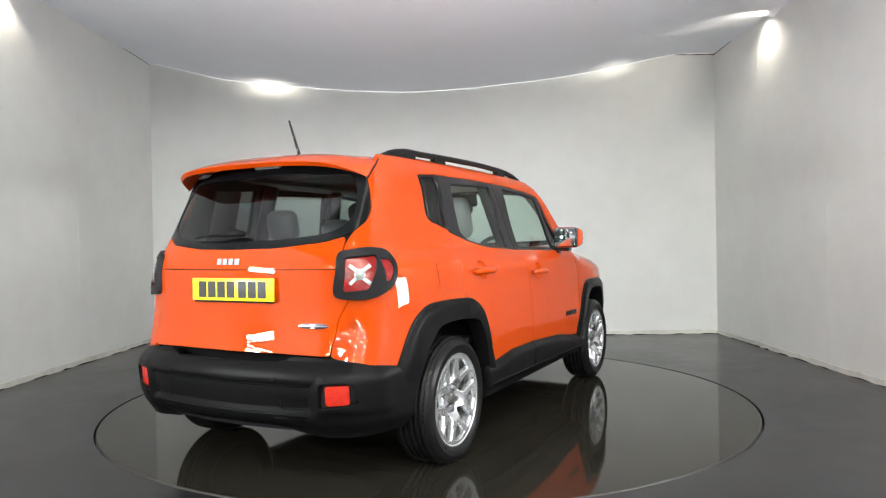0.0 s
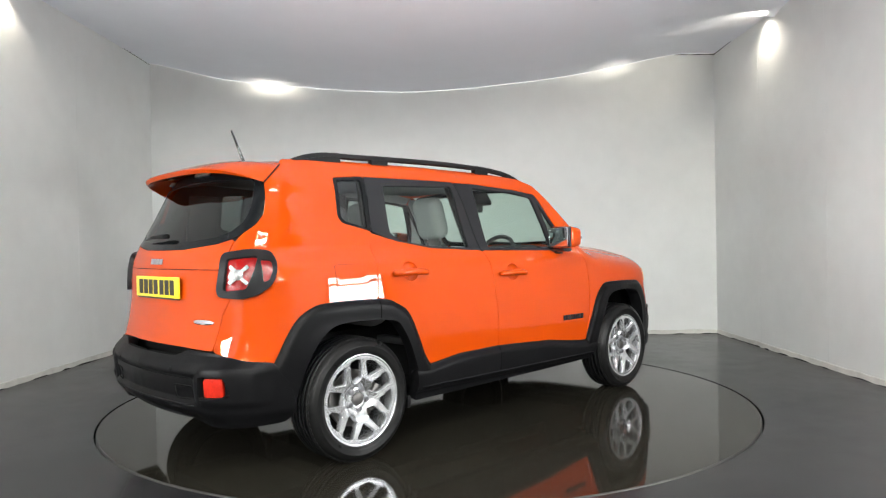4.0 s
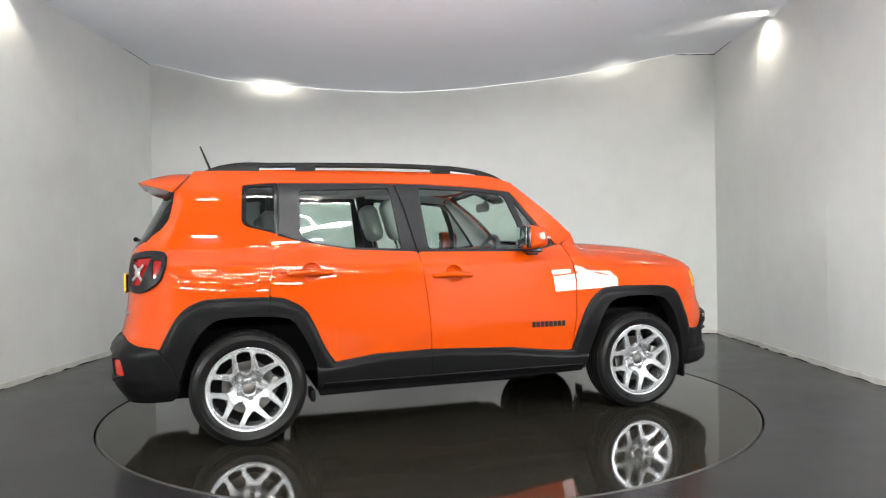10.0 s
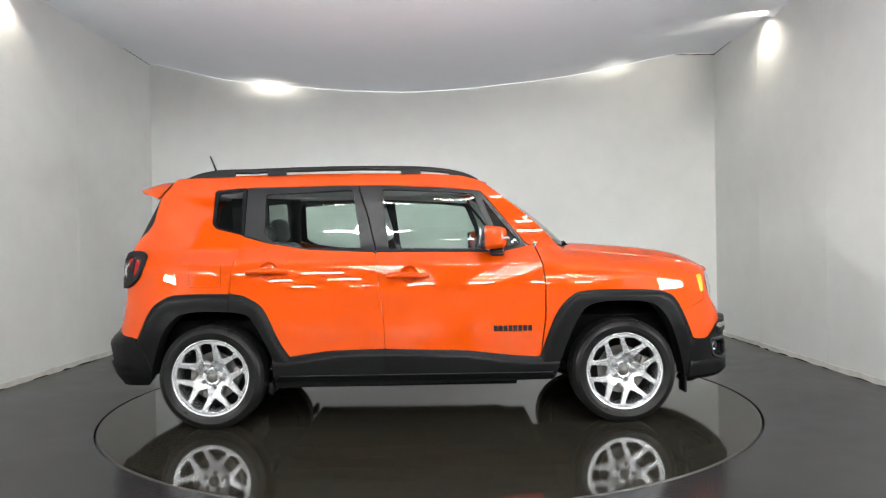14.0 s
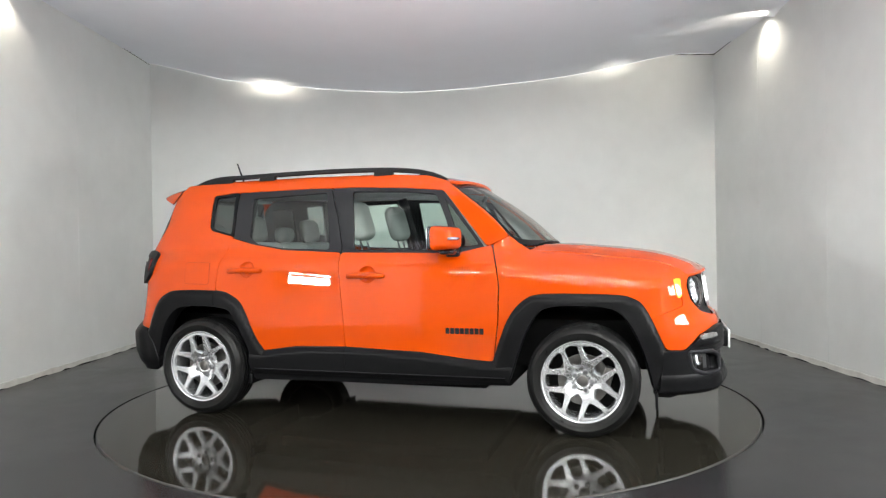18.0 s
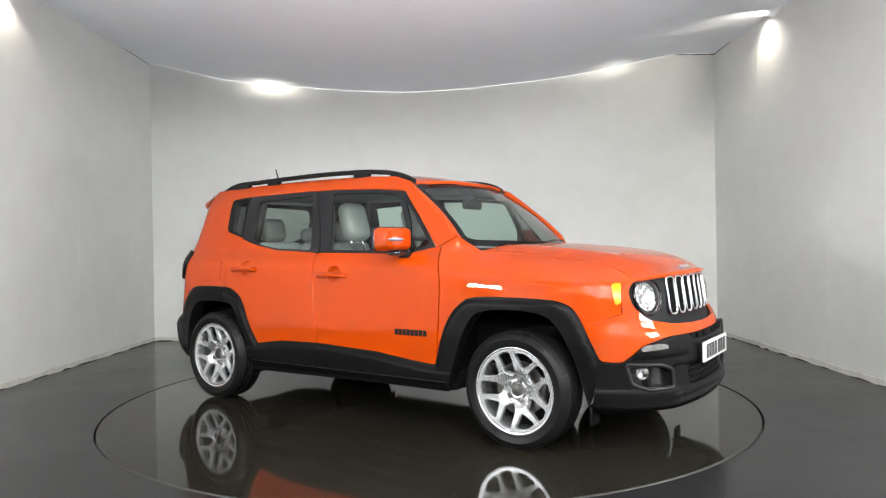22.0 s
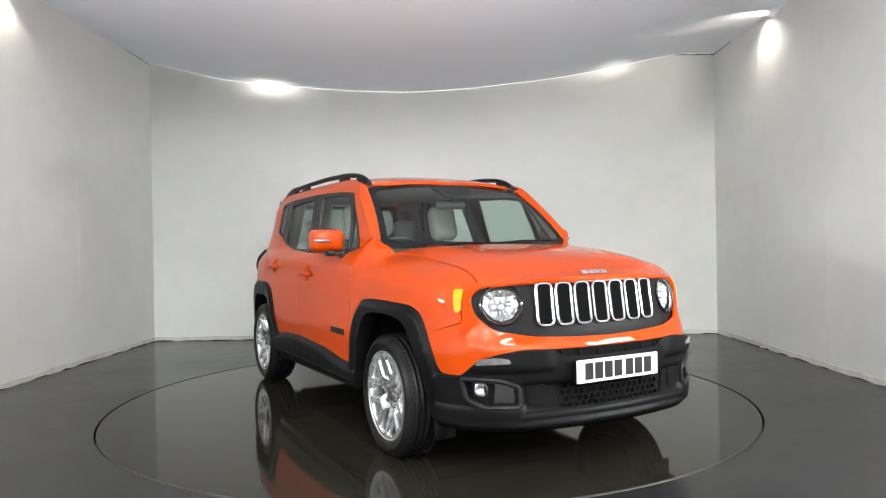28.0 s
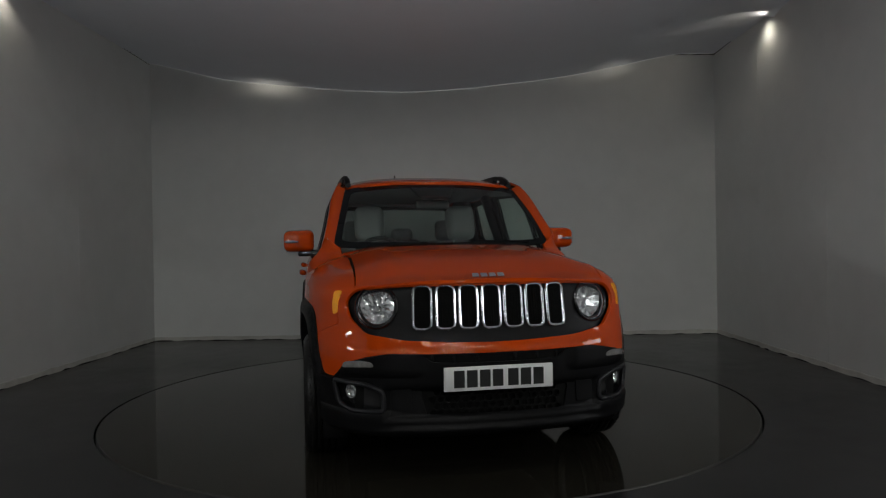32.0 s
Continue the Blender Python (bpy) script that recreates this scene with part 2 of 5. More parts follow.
def sheet(name, outline, holes, where, mat, parent=None, label="", step=0.05, thick=0.02, off=0.0, flip=False, mirror=False):
    """A curved panel: the outline filled, laid on the surface where(u, v), with turned-in edges."""
    flat, tris = fill(outline, holes, step)
    top, norms = [], []
    e = 0.004
    for q in flat:
        p = Vector(where(q.x, q.y))
        du = Vector(where(q.x + e, q.y)) - Vector(where(q.x - e, q.y))
        dv = Vector(where(q.x, q.y + e)) - Vector(where(q.x, q.y - e))
        n = du.cross(dv).normalized()
        if flip:
            n.negate()
        top.append(p + n * off)
        norms.append(n)
    faces = [t[::-1] if flip else list(t) for t in tris]
    count = {}
    for f in faces:
        for i in range(3):
            count[(f[i], f[(i + 1) % 3])] = 1
    verts, normals = list(top), list(norms)
    if thick:
        rim = [(a, b) for (a, b) in count if (b, a) not in count]
        lip, foot = {}, {}
        nexts, prevs = {a: b for a, b in rim}, {b: a for a, b in rim}
        for i in nexts:
            a, b = top[prevs.get(i, i)], top[nexts[i]]
            side = (b - a).cross(norms[i]).normalized()
            lip[i], foot[i] = len(verts), len(verts) + 1
            verts += [top[i] + side * 0.0015 - norms[i] * 0.002, top[i] + side * 0.0015 - norms[i] * thick]
            normals += [(side + norms[i] * 0.5).normalized(), side]
        for a, b in rim:
            faces += [(b, a, lip[a], lip[b]), (lip[b], lip[a], foot[a], foot[b])]
    if mirror:
        verts = [Vector((q.x, -q.y, q.z)) for q in verts]
        normals = [Vector((q.x, -q.y, q.z)) for q in normals]
        faces = [list(f)[::-1] for f in faces]
    return raw(name, verts, faces, mat, parent, label, normals)


# ---- the studio ----
def studio():
    bl, br = Vector((-3.436, 3.463, 0)), Vector((3.527, 3.212, 0))
    lf, rf = Vector((-3.83, -5.9, 0)), Vector((3.335, -5.9, 0))
    H = 3.75

    def wall(name, a, b, outward, label, low=0.0):
        bm = bmesh.new()
        d = (b - a).normalized()
        n = Vector((d.y, -d.x, 0)) * outward
        k, rows = 24, 10
        grid = [[bm.verts.new(a.lerp(b, i / k) + Vector((0, 0, low + (H - low) * j / rows))) for j in range(rows + 1)] for i in range(k + 1)]
        back = [[bm.verts.new(a.lerp(b, i / k) + n * 0.15 + Vector((0, 0, low + (H - low) * j / rows))) for j in (0, rows)] for i in range(k + 1)]
        for i in range(k):
            for j in range(rows):
                bm.faces.new((grid[i][j], grid[i + 1][j], grid[i + 1][j + 1], grid[i][j + 1]))
            bm.faces.new((back[i][0], back[i][1], back[i + 1][1], back[i + 1][0]))
            bm.faces.new((grid[i][0], back[i][0], back[i + 1][0], grid[i + 1][0]))
            bm.faces.new((grid[i][rows], grid[i + 1][rows], back[i + 1][1], back[i][1]))
        bmesh.ops.recalc_face_normals(bm, faces=bm.faces)
        ob = part(name, bm, WALL, None, "", smooth=False)
        return tagged(ob, label, "wall", kind="structure")
    wall("wall_north", bl, br, -1, "plain white painted back wall of the studio")
    wall("wall_west", bl, lf, 1, "plain white painted side wall, lightly scuffed")
    wall("wall_east", br, rf, -1, "plain white painted side wall with a warm spot glow")

    # uneven skirting strips, plaster joints and cracks on the walls
    rng = random.Random(7)

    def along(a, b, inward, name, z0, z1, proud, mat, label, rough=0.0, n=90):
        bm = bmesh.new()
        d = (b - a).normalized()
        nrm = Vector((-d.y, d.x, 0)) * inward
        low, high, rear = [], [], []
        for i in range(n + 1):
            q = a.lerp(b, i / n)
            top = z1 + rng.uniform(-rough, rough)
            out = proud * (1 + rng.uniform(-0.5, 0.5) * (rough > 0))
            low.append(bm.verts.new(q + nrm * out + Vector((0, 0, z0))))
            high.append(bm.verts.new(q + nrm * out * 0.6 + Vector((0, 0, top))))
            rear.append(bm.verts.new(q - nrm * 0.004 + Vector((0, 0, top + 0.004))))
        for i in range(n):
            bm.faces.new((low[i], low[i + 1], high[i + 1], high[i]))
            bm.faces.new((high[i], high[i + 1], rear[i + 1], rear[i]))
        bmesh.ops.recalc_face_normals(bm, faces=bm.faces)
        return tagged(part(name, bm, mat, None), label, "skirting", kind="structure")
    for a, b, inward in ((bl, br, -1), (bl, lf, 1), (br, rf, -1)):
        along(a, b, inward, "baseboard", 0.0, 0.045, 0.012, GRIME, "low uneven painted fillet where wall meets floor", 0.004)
        # dark strip: the skirting's shadow and spots, put in as near-black colour
        along(a, b, inward, "baseboard", 0.0, 0.006, 0.015, GAP, "thin dark strip for the skirting shadow and dark spots along the wall foot", 0.0025)
    for a, b, inward, k in ((br, rf, -1, 0.270), (br, rf, -1, 0.129), (bl, lf, 1, 0.180)):
        q = a.lerp(b, k)
        d = (b - a).normalized()
        nrm = Vector((-d.y, d.x, 0)) * inward
        bm = bmesh.new()
        block(bm, (0, 0, 1.64), (0.008, 0.0024, 3.26), 0.001)
        bmesh.ops.transform(bm, matrix=Matrix.Translation(q) @ Matrix.Rotation(math.atan2(d.y, d.x), 4, "Z"), verts=bm.verts)
        tagged(part("trim", bm, WALL, None), "thin raised plaster joint on the wall", "trim", kind="structure")

    def crack(points, r):
        bm = bmesh.new()
        tube(bm, points, r, 5)
        tagged(part("trim", bm, GAP, None), "thin dark crack between wall and ceiling cloth", "trim", kind="structure")
    crack([br + Vector((-1.02 + 0.17 * i, 0.036 - 0.036 - 0.03, 3.412 + 0.006 * (i % 2))) for i in range(4)], [0.001, 0.003, 0.002, 0.001])
    crack([br + Vector((-0.50 + 0.1 * i, -0.03, 3.414 + 0.005 * (i % 2))) for i in range(6)], [0.001, 0.006, 0.003, 0.007, 0.003, 0.006])
    crack([br.lerp(rf, 0.001 + 0.0162 * i) + Vector((-0.012, -0.01, 3.425 + 0.004 * i - 0.012)) for i in range(9)], [0.007, 0.004, 0.003, 0.003, 0.003, 0.004, 0.003, 0.004, 0.002])
    crack([bl.lerp(lf, 0.002 + 0.02 * i) + Vector((0.010, -0.02, 3.445 + 0.0045 * i - 0.016)) for i in range(14)], 0.0028)

    # the sagging cloth ceiling, pinned along the side walls, loose at the back
    bm = bmesh.new()
    nx, ny = 56, 40
    sag = curve_of([0, 0.035, 0.135, 0.235, 0.335, 0.44, 0.54, 0.64, 0.74, 0.84, 0.93, 1], [3.445, 3.393, 3.225, 3.139, 3.072, 3.030, 3.046, 3.104, 3.182, 3.305, 3.418, 3.425])
    grid = []
    for i in range(nx + 1):
        u = i / nx
        row = []
        for j in range(ny + 1):
            v = 0.66 * j / ny
            a, b = bl.lerp(br, u), lf.lerp(rf, u)
            q = a.lerp(b, v)
            q.y -= 0.055
            low = sag(u)
            edge = 3.445 + (3.425 - 3.445) * u + v * 0.25
            q.z = edge + (low - edge) * (1 - 0.25 * smoothstep(0.3, 1, v))
            q.z += 0.05 * math.exp(-((u - 1) / 0.02) ** 2 - ((v - 0.145) / 0.008) ** 2) - 0.06 * math.exp(-((u - 1) / 0.03) ** 2 - ((v - 0.165) / 0.013) ** 2)
            row.append(bm.verts.new(q))
        grid.append(row)
    for i in range(nx):
        for j in range(ny):
            bm.faces.new((grid[i][j], grid[i][j + 1], grid[i + 1][j + 1], grid[i + 1][j]))
    # upturned strip added to the loose back edge, to block light leaking from above
    hem_baffle = [bm.verts.new(row[0].co + Vector((0, 0.004, 0.013))) for row in grid]
    for i in range(nx):
        bm.faces.new((grid[i][0], grid[i + 1][0], hem_baffle[i + 1], hem_baffle[i]))
    bmesh.ops.recalc_face_normals(bm, faces=bm.faces)
    tagged(part("ceiling", bm, CEIL), "pale grey sagging cloth ceiling stretched between the walls", "ceiling", kind="structure")

    # the floor with a round hole for the turntable
    bm = bmesh.new()
    n = 128
    inner = [bm.verts.new((2.284 * math.cos(2 * math.pi * i / n), 2.284 * math.sin(2 * math.pi * i / n), 0)) for i in range(n)]
    deep = [bm.verts.new((v.co.x, v.co.y, -0.08)) for v in inner]
    outer = []
    for v in inner:
        k = 46.0 / max(abs(v.co.x), abs(v.co.y))
        outer.append(bm.verts.new((v.co.x * k, v.co.y * k, 0)))
    for i in range(n):
        j = (i + 1) % n
        bm.faces.new((inner[i], outer[i], outer[j], inner[j]))
        bm.faces.new((deep[i], inner[i], inner[j], deep[j]))
    bm.faces.new(deep)
    tagged(part("floor", bm, FLOOR, smooth=False), "dark grey painted studio floor with a soft sheen", "floor", kind="structure")

    bm = bmesh.new()
    lathe(bm, [(0.001, 0.0), (2.262, 0.0), (2.265, -0.003), (2.265, -0.05), (0.001, -0.05)], 160, "z")
    table = part("turntable", bm, DISC, None, smooth=False)
    bm = bmesh.new()
    lathe(bm, [(2.262, 0.0006), (2.269, -0.001), (2.271, -0.006), (2.271, -0.03)], 160, "z")
    part("rim", bm, RIMSTEEL, table, "thin worn steel edge of the turntable", angle=60)
    tagged(table, "round polished dark turntable set flush in the floor", "turntable")

    # the hall behind
    for name, centre, size, mat, label in (("wall_south", (0, -45.0, 2.35), (30, 0.2, 4.7), WALL, "plain far wall of the hall"),
                                           ("wall_hall", (-15.1, -20.2, 2.35), (0.2, 49.4, 4.7), WALL, "plain side wall of the hall"),
                                           ("wall_hall", (15.1, -20.2, 2.35), (0.2, 49.4, 4.7), WALL, "plain side wall of the hall"),
                                           ("wall_hall", (0, 4.6, 2.35), (30, 0.2, 4.7), WALL, "plain end wall of the hall")):
        tagged(slab(name, centre, size, mat, bevel=0), label, "wall", kind="structure")
    tagged(slab("ceiling", (0, -20.2, 4.8), (30.4, 49.8, 0.2), ROOF, bevel=0), "grey steel roof of the hall", "ceiling", kind="structure")
    # lit panels on the side walls, each behind a frame with bars
    for across, along_y, level, wide, high, _ in PANELS:
        m = look((across * 0.994, along_y, level), (across * 0.694, along_y + 0.1, level - 0.01))
        panel = new("light_panel")
        panel.matrix_world = m
        tagged(panel, "bright framed light panel on the side wall", "light panel", group="wall light panels")
        w, h = wide / 2 + 0.04, high / 2 + 0.03
        bits = [("top_rail", (0, h, 0), (2 * w + 0.06, 0.06, 0.06)), ("bottom_rail", (0, -h, 0), (2 * w + 0.06, 0.06, 0.06)), ("side_rail", (-w, 0, 0), (0.06, high, 0.06)), ("side_rail", (w, 0, 0), (0.06, high, 0.06)),
                ("crossbar", (0, 0.06, 0.0), (wide, 0.05, 0.03)), ("mullion", (-0.16 * wide, 0.25 * high + 0.04, 0.0), (0.05, 0.5 * high - 0.08, 0.03)), ("housing", (0, 0, 0.14), (wide + 0.12, high + 0.10, 0.10))]
        for name, c, size in bits:
            slab(name, c, size, CLAD, panel, bevel=0.005)
    # thin tubes under the hall roof, in rows across it, and warm louvred boxes nearer the studio
    rows = (-7.0, -9.8, -13.0, -16.8, -21.2, -26.5, -33.0)
    spots = [(x, y) for x in (-1.2, 2.0) for y in rows] + [(x, y) for x in (-4.4, 5.2) for y in rows[2:]] + [(x, y) for x in (-7.6, 8.4) for y in rows[2:]] + [(0.85, -5.7)]
    for x, y in spots:
        bm = bmesh.new()
        block(bm, (0, 0, 0), (1.5, 0.11, 0.06), 0.024)
        ob = tagged(part("tube_light", bm, TUBE), "long white tube light under the hall roof", "light", group="hall tube lights")
        ob.location = (x, y, 4.676)
    # unseen fill tubes, added over the cloth to brighten ceiling and upper walls
    for x, y in ((-1.9, -2.2), (0.5, -2.2), (2.7, -2.2)):
        bm = bmesh.new()
        block(bm, (0, 0, 0), (1.5, 0.12, 0.05), 0.018)
        ob = tagged(part("tube_light", bm, FILLTUBE), "unseen fill tube added above the cloth ceiling to brighten it", "light", group="lights over the cloth")
        ob.location = (x, y, 4.676)
    for x, y in ((-0.95, -6.1), (0.1, -5.4), (1.2, -4.9)):
        box = new("louvre_light")
        box.location = (x, y, 4.66)
        tagged(box, "small warm louvred box light under the hall roof", "light", group="louvred box lights")
        slab("housing", (0, 0, 0.02), (0.34, 0.32, 0.04), ALLOY, box, bevel=0.006)
        for k in range(4):
            slab("strip", (0, -0.105 + 0.07 * k, -0.01), (0.30, 0.045, 0.02), BOXGLOW, box, "warm glowing strip", bevel=0.006)
    return table


TABLE = studio()


# ---- the car: its outer surface ----
# Plan of the body at door height, from the middle of the nose round one side to the middle of the tail.
PLAN = [(2.035, 0), (2.028, 0.18), (2.008, 0.35), (1.975, 0.50), (1.925, 0.62), (1.855, 0.71), (1.75, 0.785), (1.58, 0.835), (1.3, 0.872), (1.0, 0.883), (0.5, 0.885),
        (0, 0.885), (-0.5, 0.885), (-1.0, 0.882), (-1.3, 0.874), (-1.55, 0.856), (-1.70, 0.823), (-1.80, 0.772), (-1.868, 0.705), (-1.912, 0.615), (-1.950, 0.48), (-1.978, 0.3), (-1.993, 0.14), (-1.998, 0)]
RUN = [0.0]
for pa, pb in zip(PLAN, PLAN[1:]):
    RUN.append(RUN[-1] + math.dist(pa, pb))
HALF = RUN[-1]
plan_x, plan_y = curve_of(RUN, [q[0] for q in PLAN]), curve_of(RUN, [q[1] for q in PLAN])
side_in = curve_of([0.15, 0.35, 0.5, 0.6, 0.7, 0.8, 0.9, 0.96, 1.0, 1.04, 1.08, 1.11, 1.15, 1.3, 1.5, 1.56, 1.60, 1.63], [-0.060, -0.024, -0.010, 0, 0, -0.004, -0.0115, -0.0175, -0.0235, -0.040, -0.075, -0.104, -0.119, -0.158, -0.207, -0.240, -0.275, -0.34])
nose_out = curve_of([0.18, 0.28, 0.45, 0.60, 0.64, 0.70, 0.85, 0.95, 1.0, 1.05], [0.03, 0.070, 0.066, 0.06, 0.055, 0.025, 0, -0.018, -0.05, -0.11])
tail_out = curve_of([0.2, 0.26, 0.40, 0.55, 0.60, 0.65, 0.70, 0.78, 0.85, 1.0, 1.08, 1.14, 1.2, 1.3, 1.4, 1.5, 1.6], [0.02, 0.04, 0.072, 0.072, 0.05, 0.036, 0.022, 0.008, 0.0, -0.004, -0.014, -0.036, -0.074, -0.128, -0.184, -0.236, -0.29])
bonnet_top = curve_of([0.8, 1.02, 1.3, 1.53, 1.73, 1.86, 1.93, 1.97, 1.995], [1.135, 1.122, 1.101, 1.078, 1.048, 1.020, 0.998, 0.980, 0.955])


def hull(s, z, wing=True):
    """The body's outer surface: s metres round from the nose (past HALF: the other side), z up."""
    s = s % (2 * HALF)
    sign = -1
    if s > HALF:
        s, sign = 2 * HALF - s, 1
    e = 0.01
    x, y = plan_x(s), plan_y(s)
    dx, dy = plan_x(min(HALF, s + e)) - plan_x(max(0, s - e)), plan_y(min(HALF, s + e)) - plan_y(max(0, s - e))
    k = math.hypot(dx, dy)
    nx, ny = dy / k, -dx / k
    ny *= smoothstep(0.0, 0.16, y)
    inset = side_in(z)
    if wing and x > 0.6:
        top = bonnet_top(min(x, 1.95)) - 0.035
        q = min(1.15, max(0, (z - top + 0.16) / 0.16))
        inset += (min(side_in(min(z, 1.0)), 0) - (0.235 - 0.12 * smoothstep(1.4, 1.9, x)) * q ** 2.6 - inset) * smoothstep(0.80, 1.05, x)
    return (x + nx * (nose_out(z) if nx > 0 else tail_out(z)), sign * (y + ny * inset), z)


def hull_plain(s, z):
    return hull(s, z, False)


def at(kind, v, z, wing=True):
    """Where on the hull: x on the side ('x'), y on the nose ('f') or on the tail ('r'); the right-hand side has y below 0."""
    if kind == "x":
        lo, hi = 0.55, HALF - 0.55
        for _ in range(30):
            mid = (lo + hi) / 2
            lo, hi = (mid, hi) if hull(mid, z, wing)[0] > v else (lo, mid)
        return Vector((lo, z))
    lo, hi = (0.0, 1.25) if kind == "f" else (HALF, HALF - 1.25)
    for _ in range(30):
        mid = (lo + hi) / 2
        lo, hi = (mid, hi) if abs(hull(mid, z, wing)[1]) < abs(v) else (lo, mid)
    return Vector((lo if v <= 0 else -lo if kind == "f" else 2 * HALF - lo, z))


def sides(*pts, wing=True):
    return [at("x", x, z, wing) for x, z in pts]


def both(make):
    """Makes a panel on the right-hand side and its mirror image on the other."""
    return [make(False), make(True)]


def empty(name, parent=None):
    ob = new(name)
    ob.empty_display_size = 0.1
    ob.parent = parent
    return ob


def bars(name, where, widths, height, gap, mat, parent, raise_by=0.004):
    """Writing turned into a row of plain bars; where(u) gives the middle of a bar and its frame."""
    u = -(sum(widths) + gap * (len(widths) - 1)) / 2
    for w in widths:
        if w > 0.012:
            bm = bmesh.new()
            block(bm, (0, 0, raise_by / 2), (w, height, raise_by), 0.0012, segments=1)
            bmesh.ops.transform(bm, matrix=where(u + w / 2), verts=bm.verts)
            part(name, bm, mat, parent, smooth=False)
        u += w + gap


GLASS_EDGE = [(-0.640, 1.245), (-0.645, 1.31), (-0.625, 1.40), (-0.598, 1.47), (-0.570, 1.53)]
DLO_TOP = [(0.418, 1.487), (0.178, 1.512), (-0.188, 1.531), (-0.551, 1.535), (-1.123, 1.528), (-1.307, 1.513)]
DLO_LOW = [(-1.316, 1.290), (-1.290, 1.258), (-1.104, 1.212), (-0.929, 1.155), (-0.686, 1.114), (-0.198, 1.097), (0.531, 1.082), (0.705, 1.120)]
REAR_ARCH = [(-1.765, 0.570), (-1.672, 0.750), (-1.570, 0.828), (-1.45, 0.848), (-1.15, 0.846), (-1.04, 0.815), (-0.952, 0.745), (-0.855, 0.540), (-0.793, 0.447)]
REAR_ARCH_IN = [(-0.882, 0.300), (-0.900, 0.441), (-1.007, 0.665), (-1.10, 0.732), (-1.391, 0.741), (-1.511, 0.696), (-1.605, 0.560), (-1.68, 0.316)]
FRONT_ARCH = [(0.765, 0.430), (0.856, 0.673), (0.955, 0.795), (1.08, 0.834), (1.457, 0.830), (1.575, 0.810), (1.643, 0.755), (1.714, 0.608), (1.751, 0.512)]
FRONT_ARCH_IN = [(1.690, 0.268), (1.634, 0.501), (1.535, 0.700), (1.40, 0.765), (1.11, 0.760), (1.000, 0.670), (0.908, 0.458), (0.856, 0.296)]
REAR_ARCH, REAR_ARCH_IN, FRONT_ARCH, FRONT_ARCH_IN = (flowing(q) for q in (REAR_ARCH, REAR_ARCH_IN, FRONT_ARCH, FRONT_ARCH_IN))
SPLIT_REAR = [(-1.104, 1.214), (-1.132, 1.131), (-1.152, 1.045), (-1.172, 0.857), (-1.174, 0.846)]
SPLIT_MID = [(-0.377, 1.533), (-0.314, 1.333), (-0.257, 1.098), (-0.212, 0.698), (-0.202, 0.489)]
SPLIT_FRONT = [(0.748, 1.130), (0.771, 1.064), (0.790, 0.993), (0.806, 0.886), (0.800, 0.672), (0.769, 0.430)]


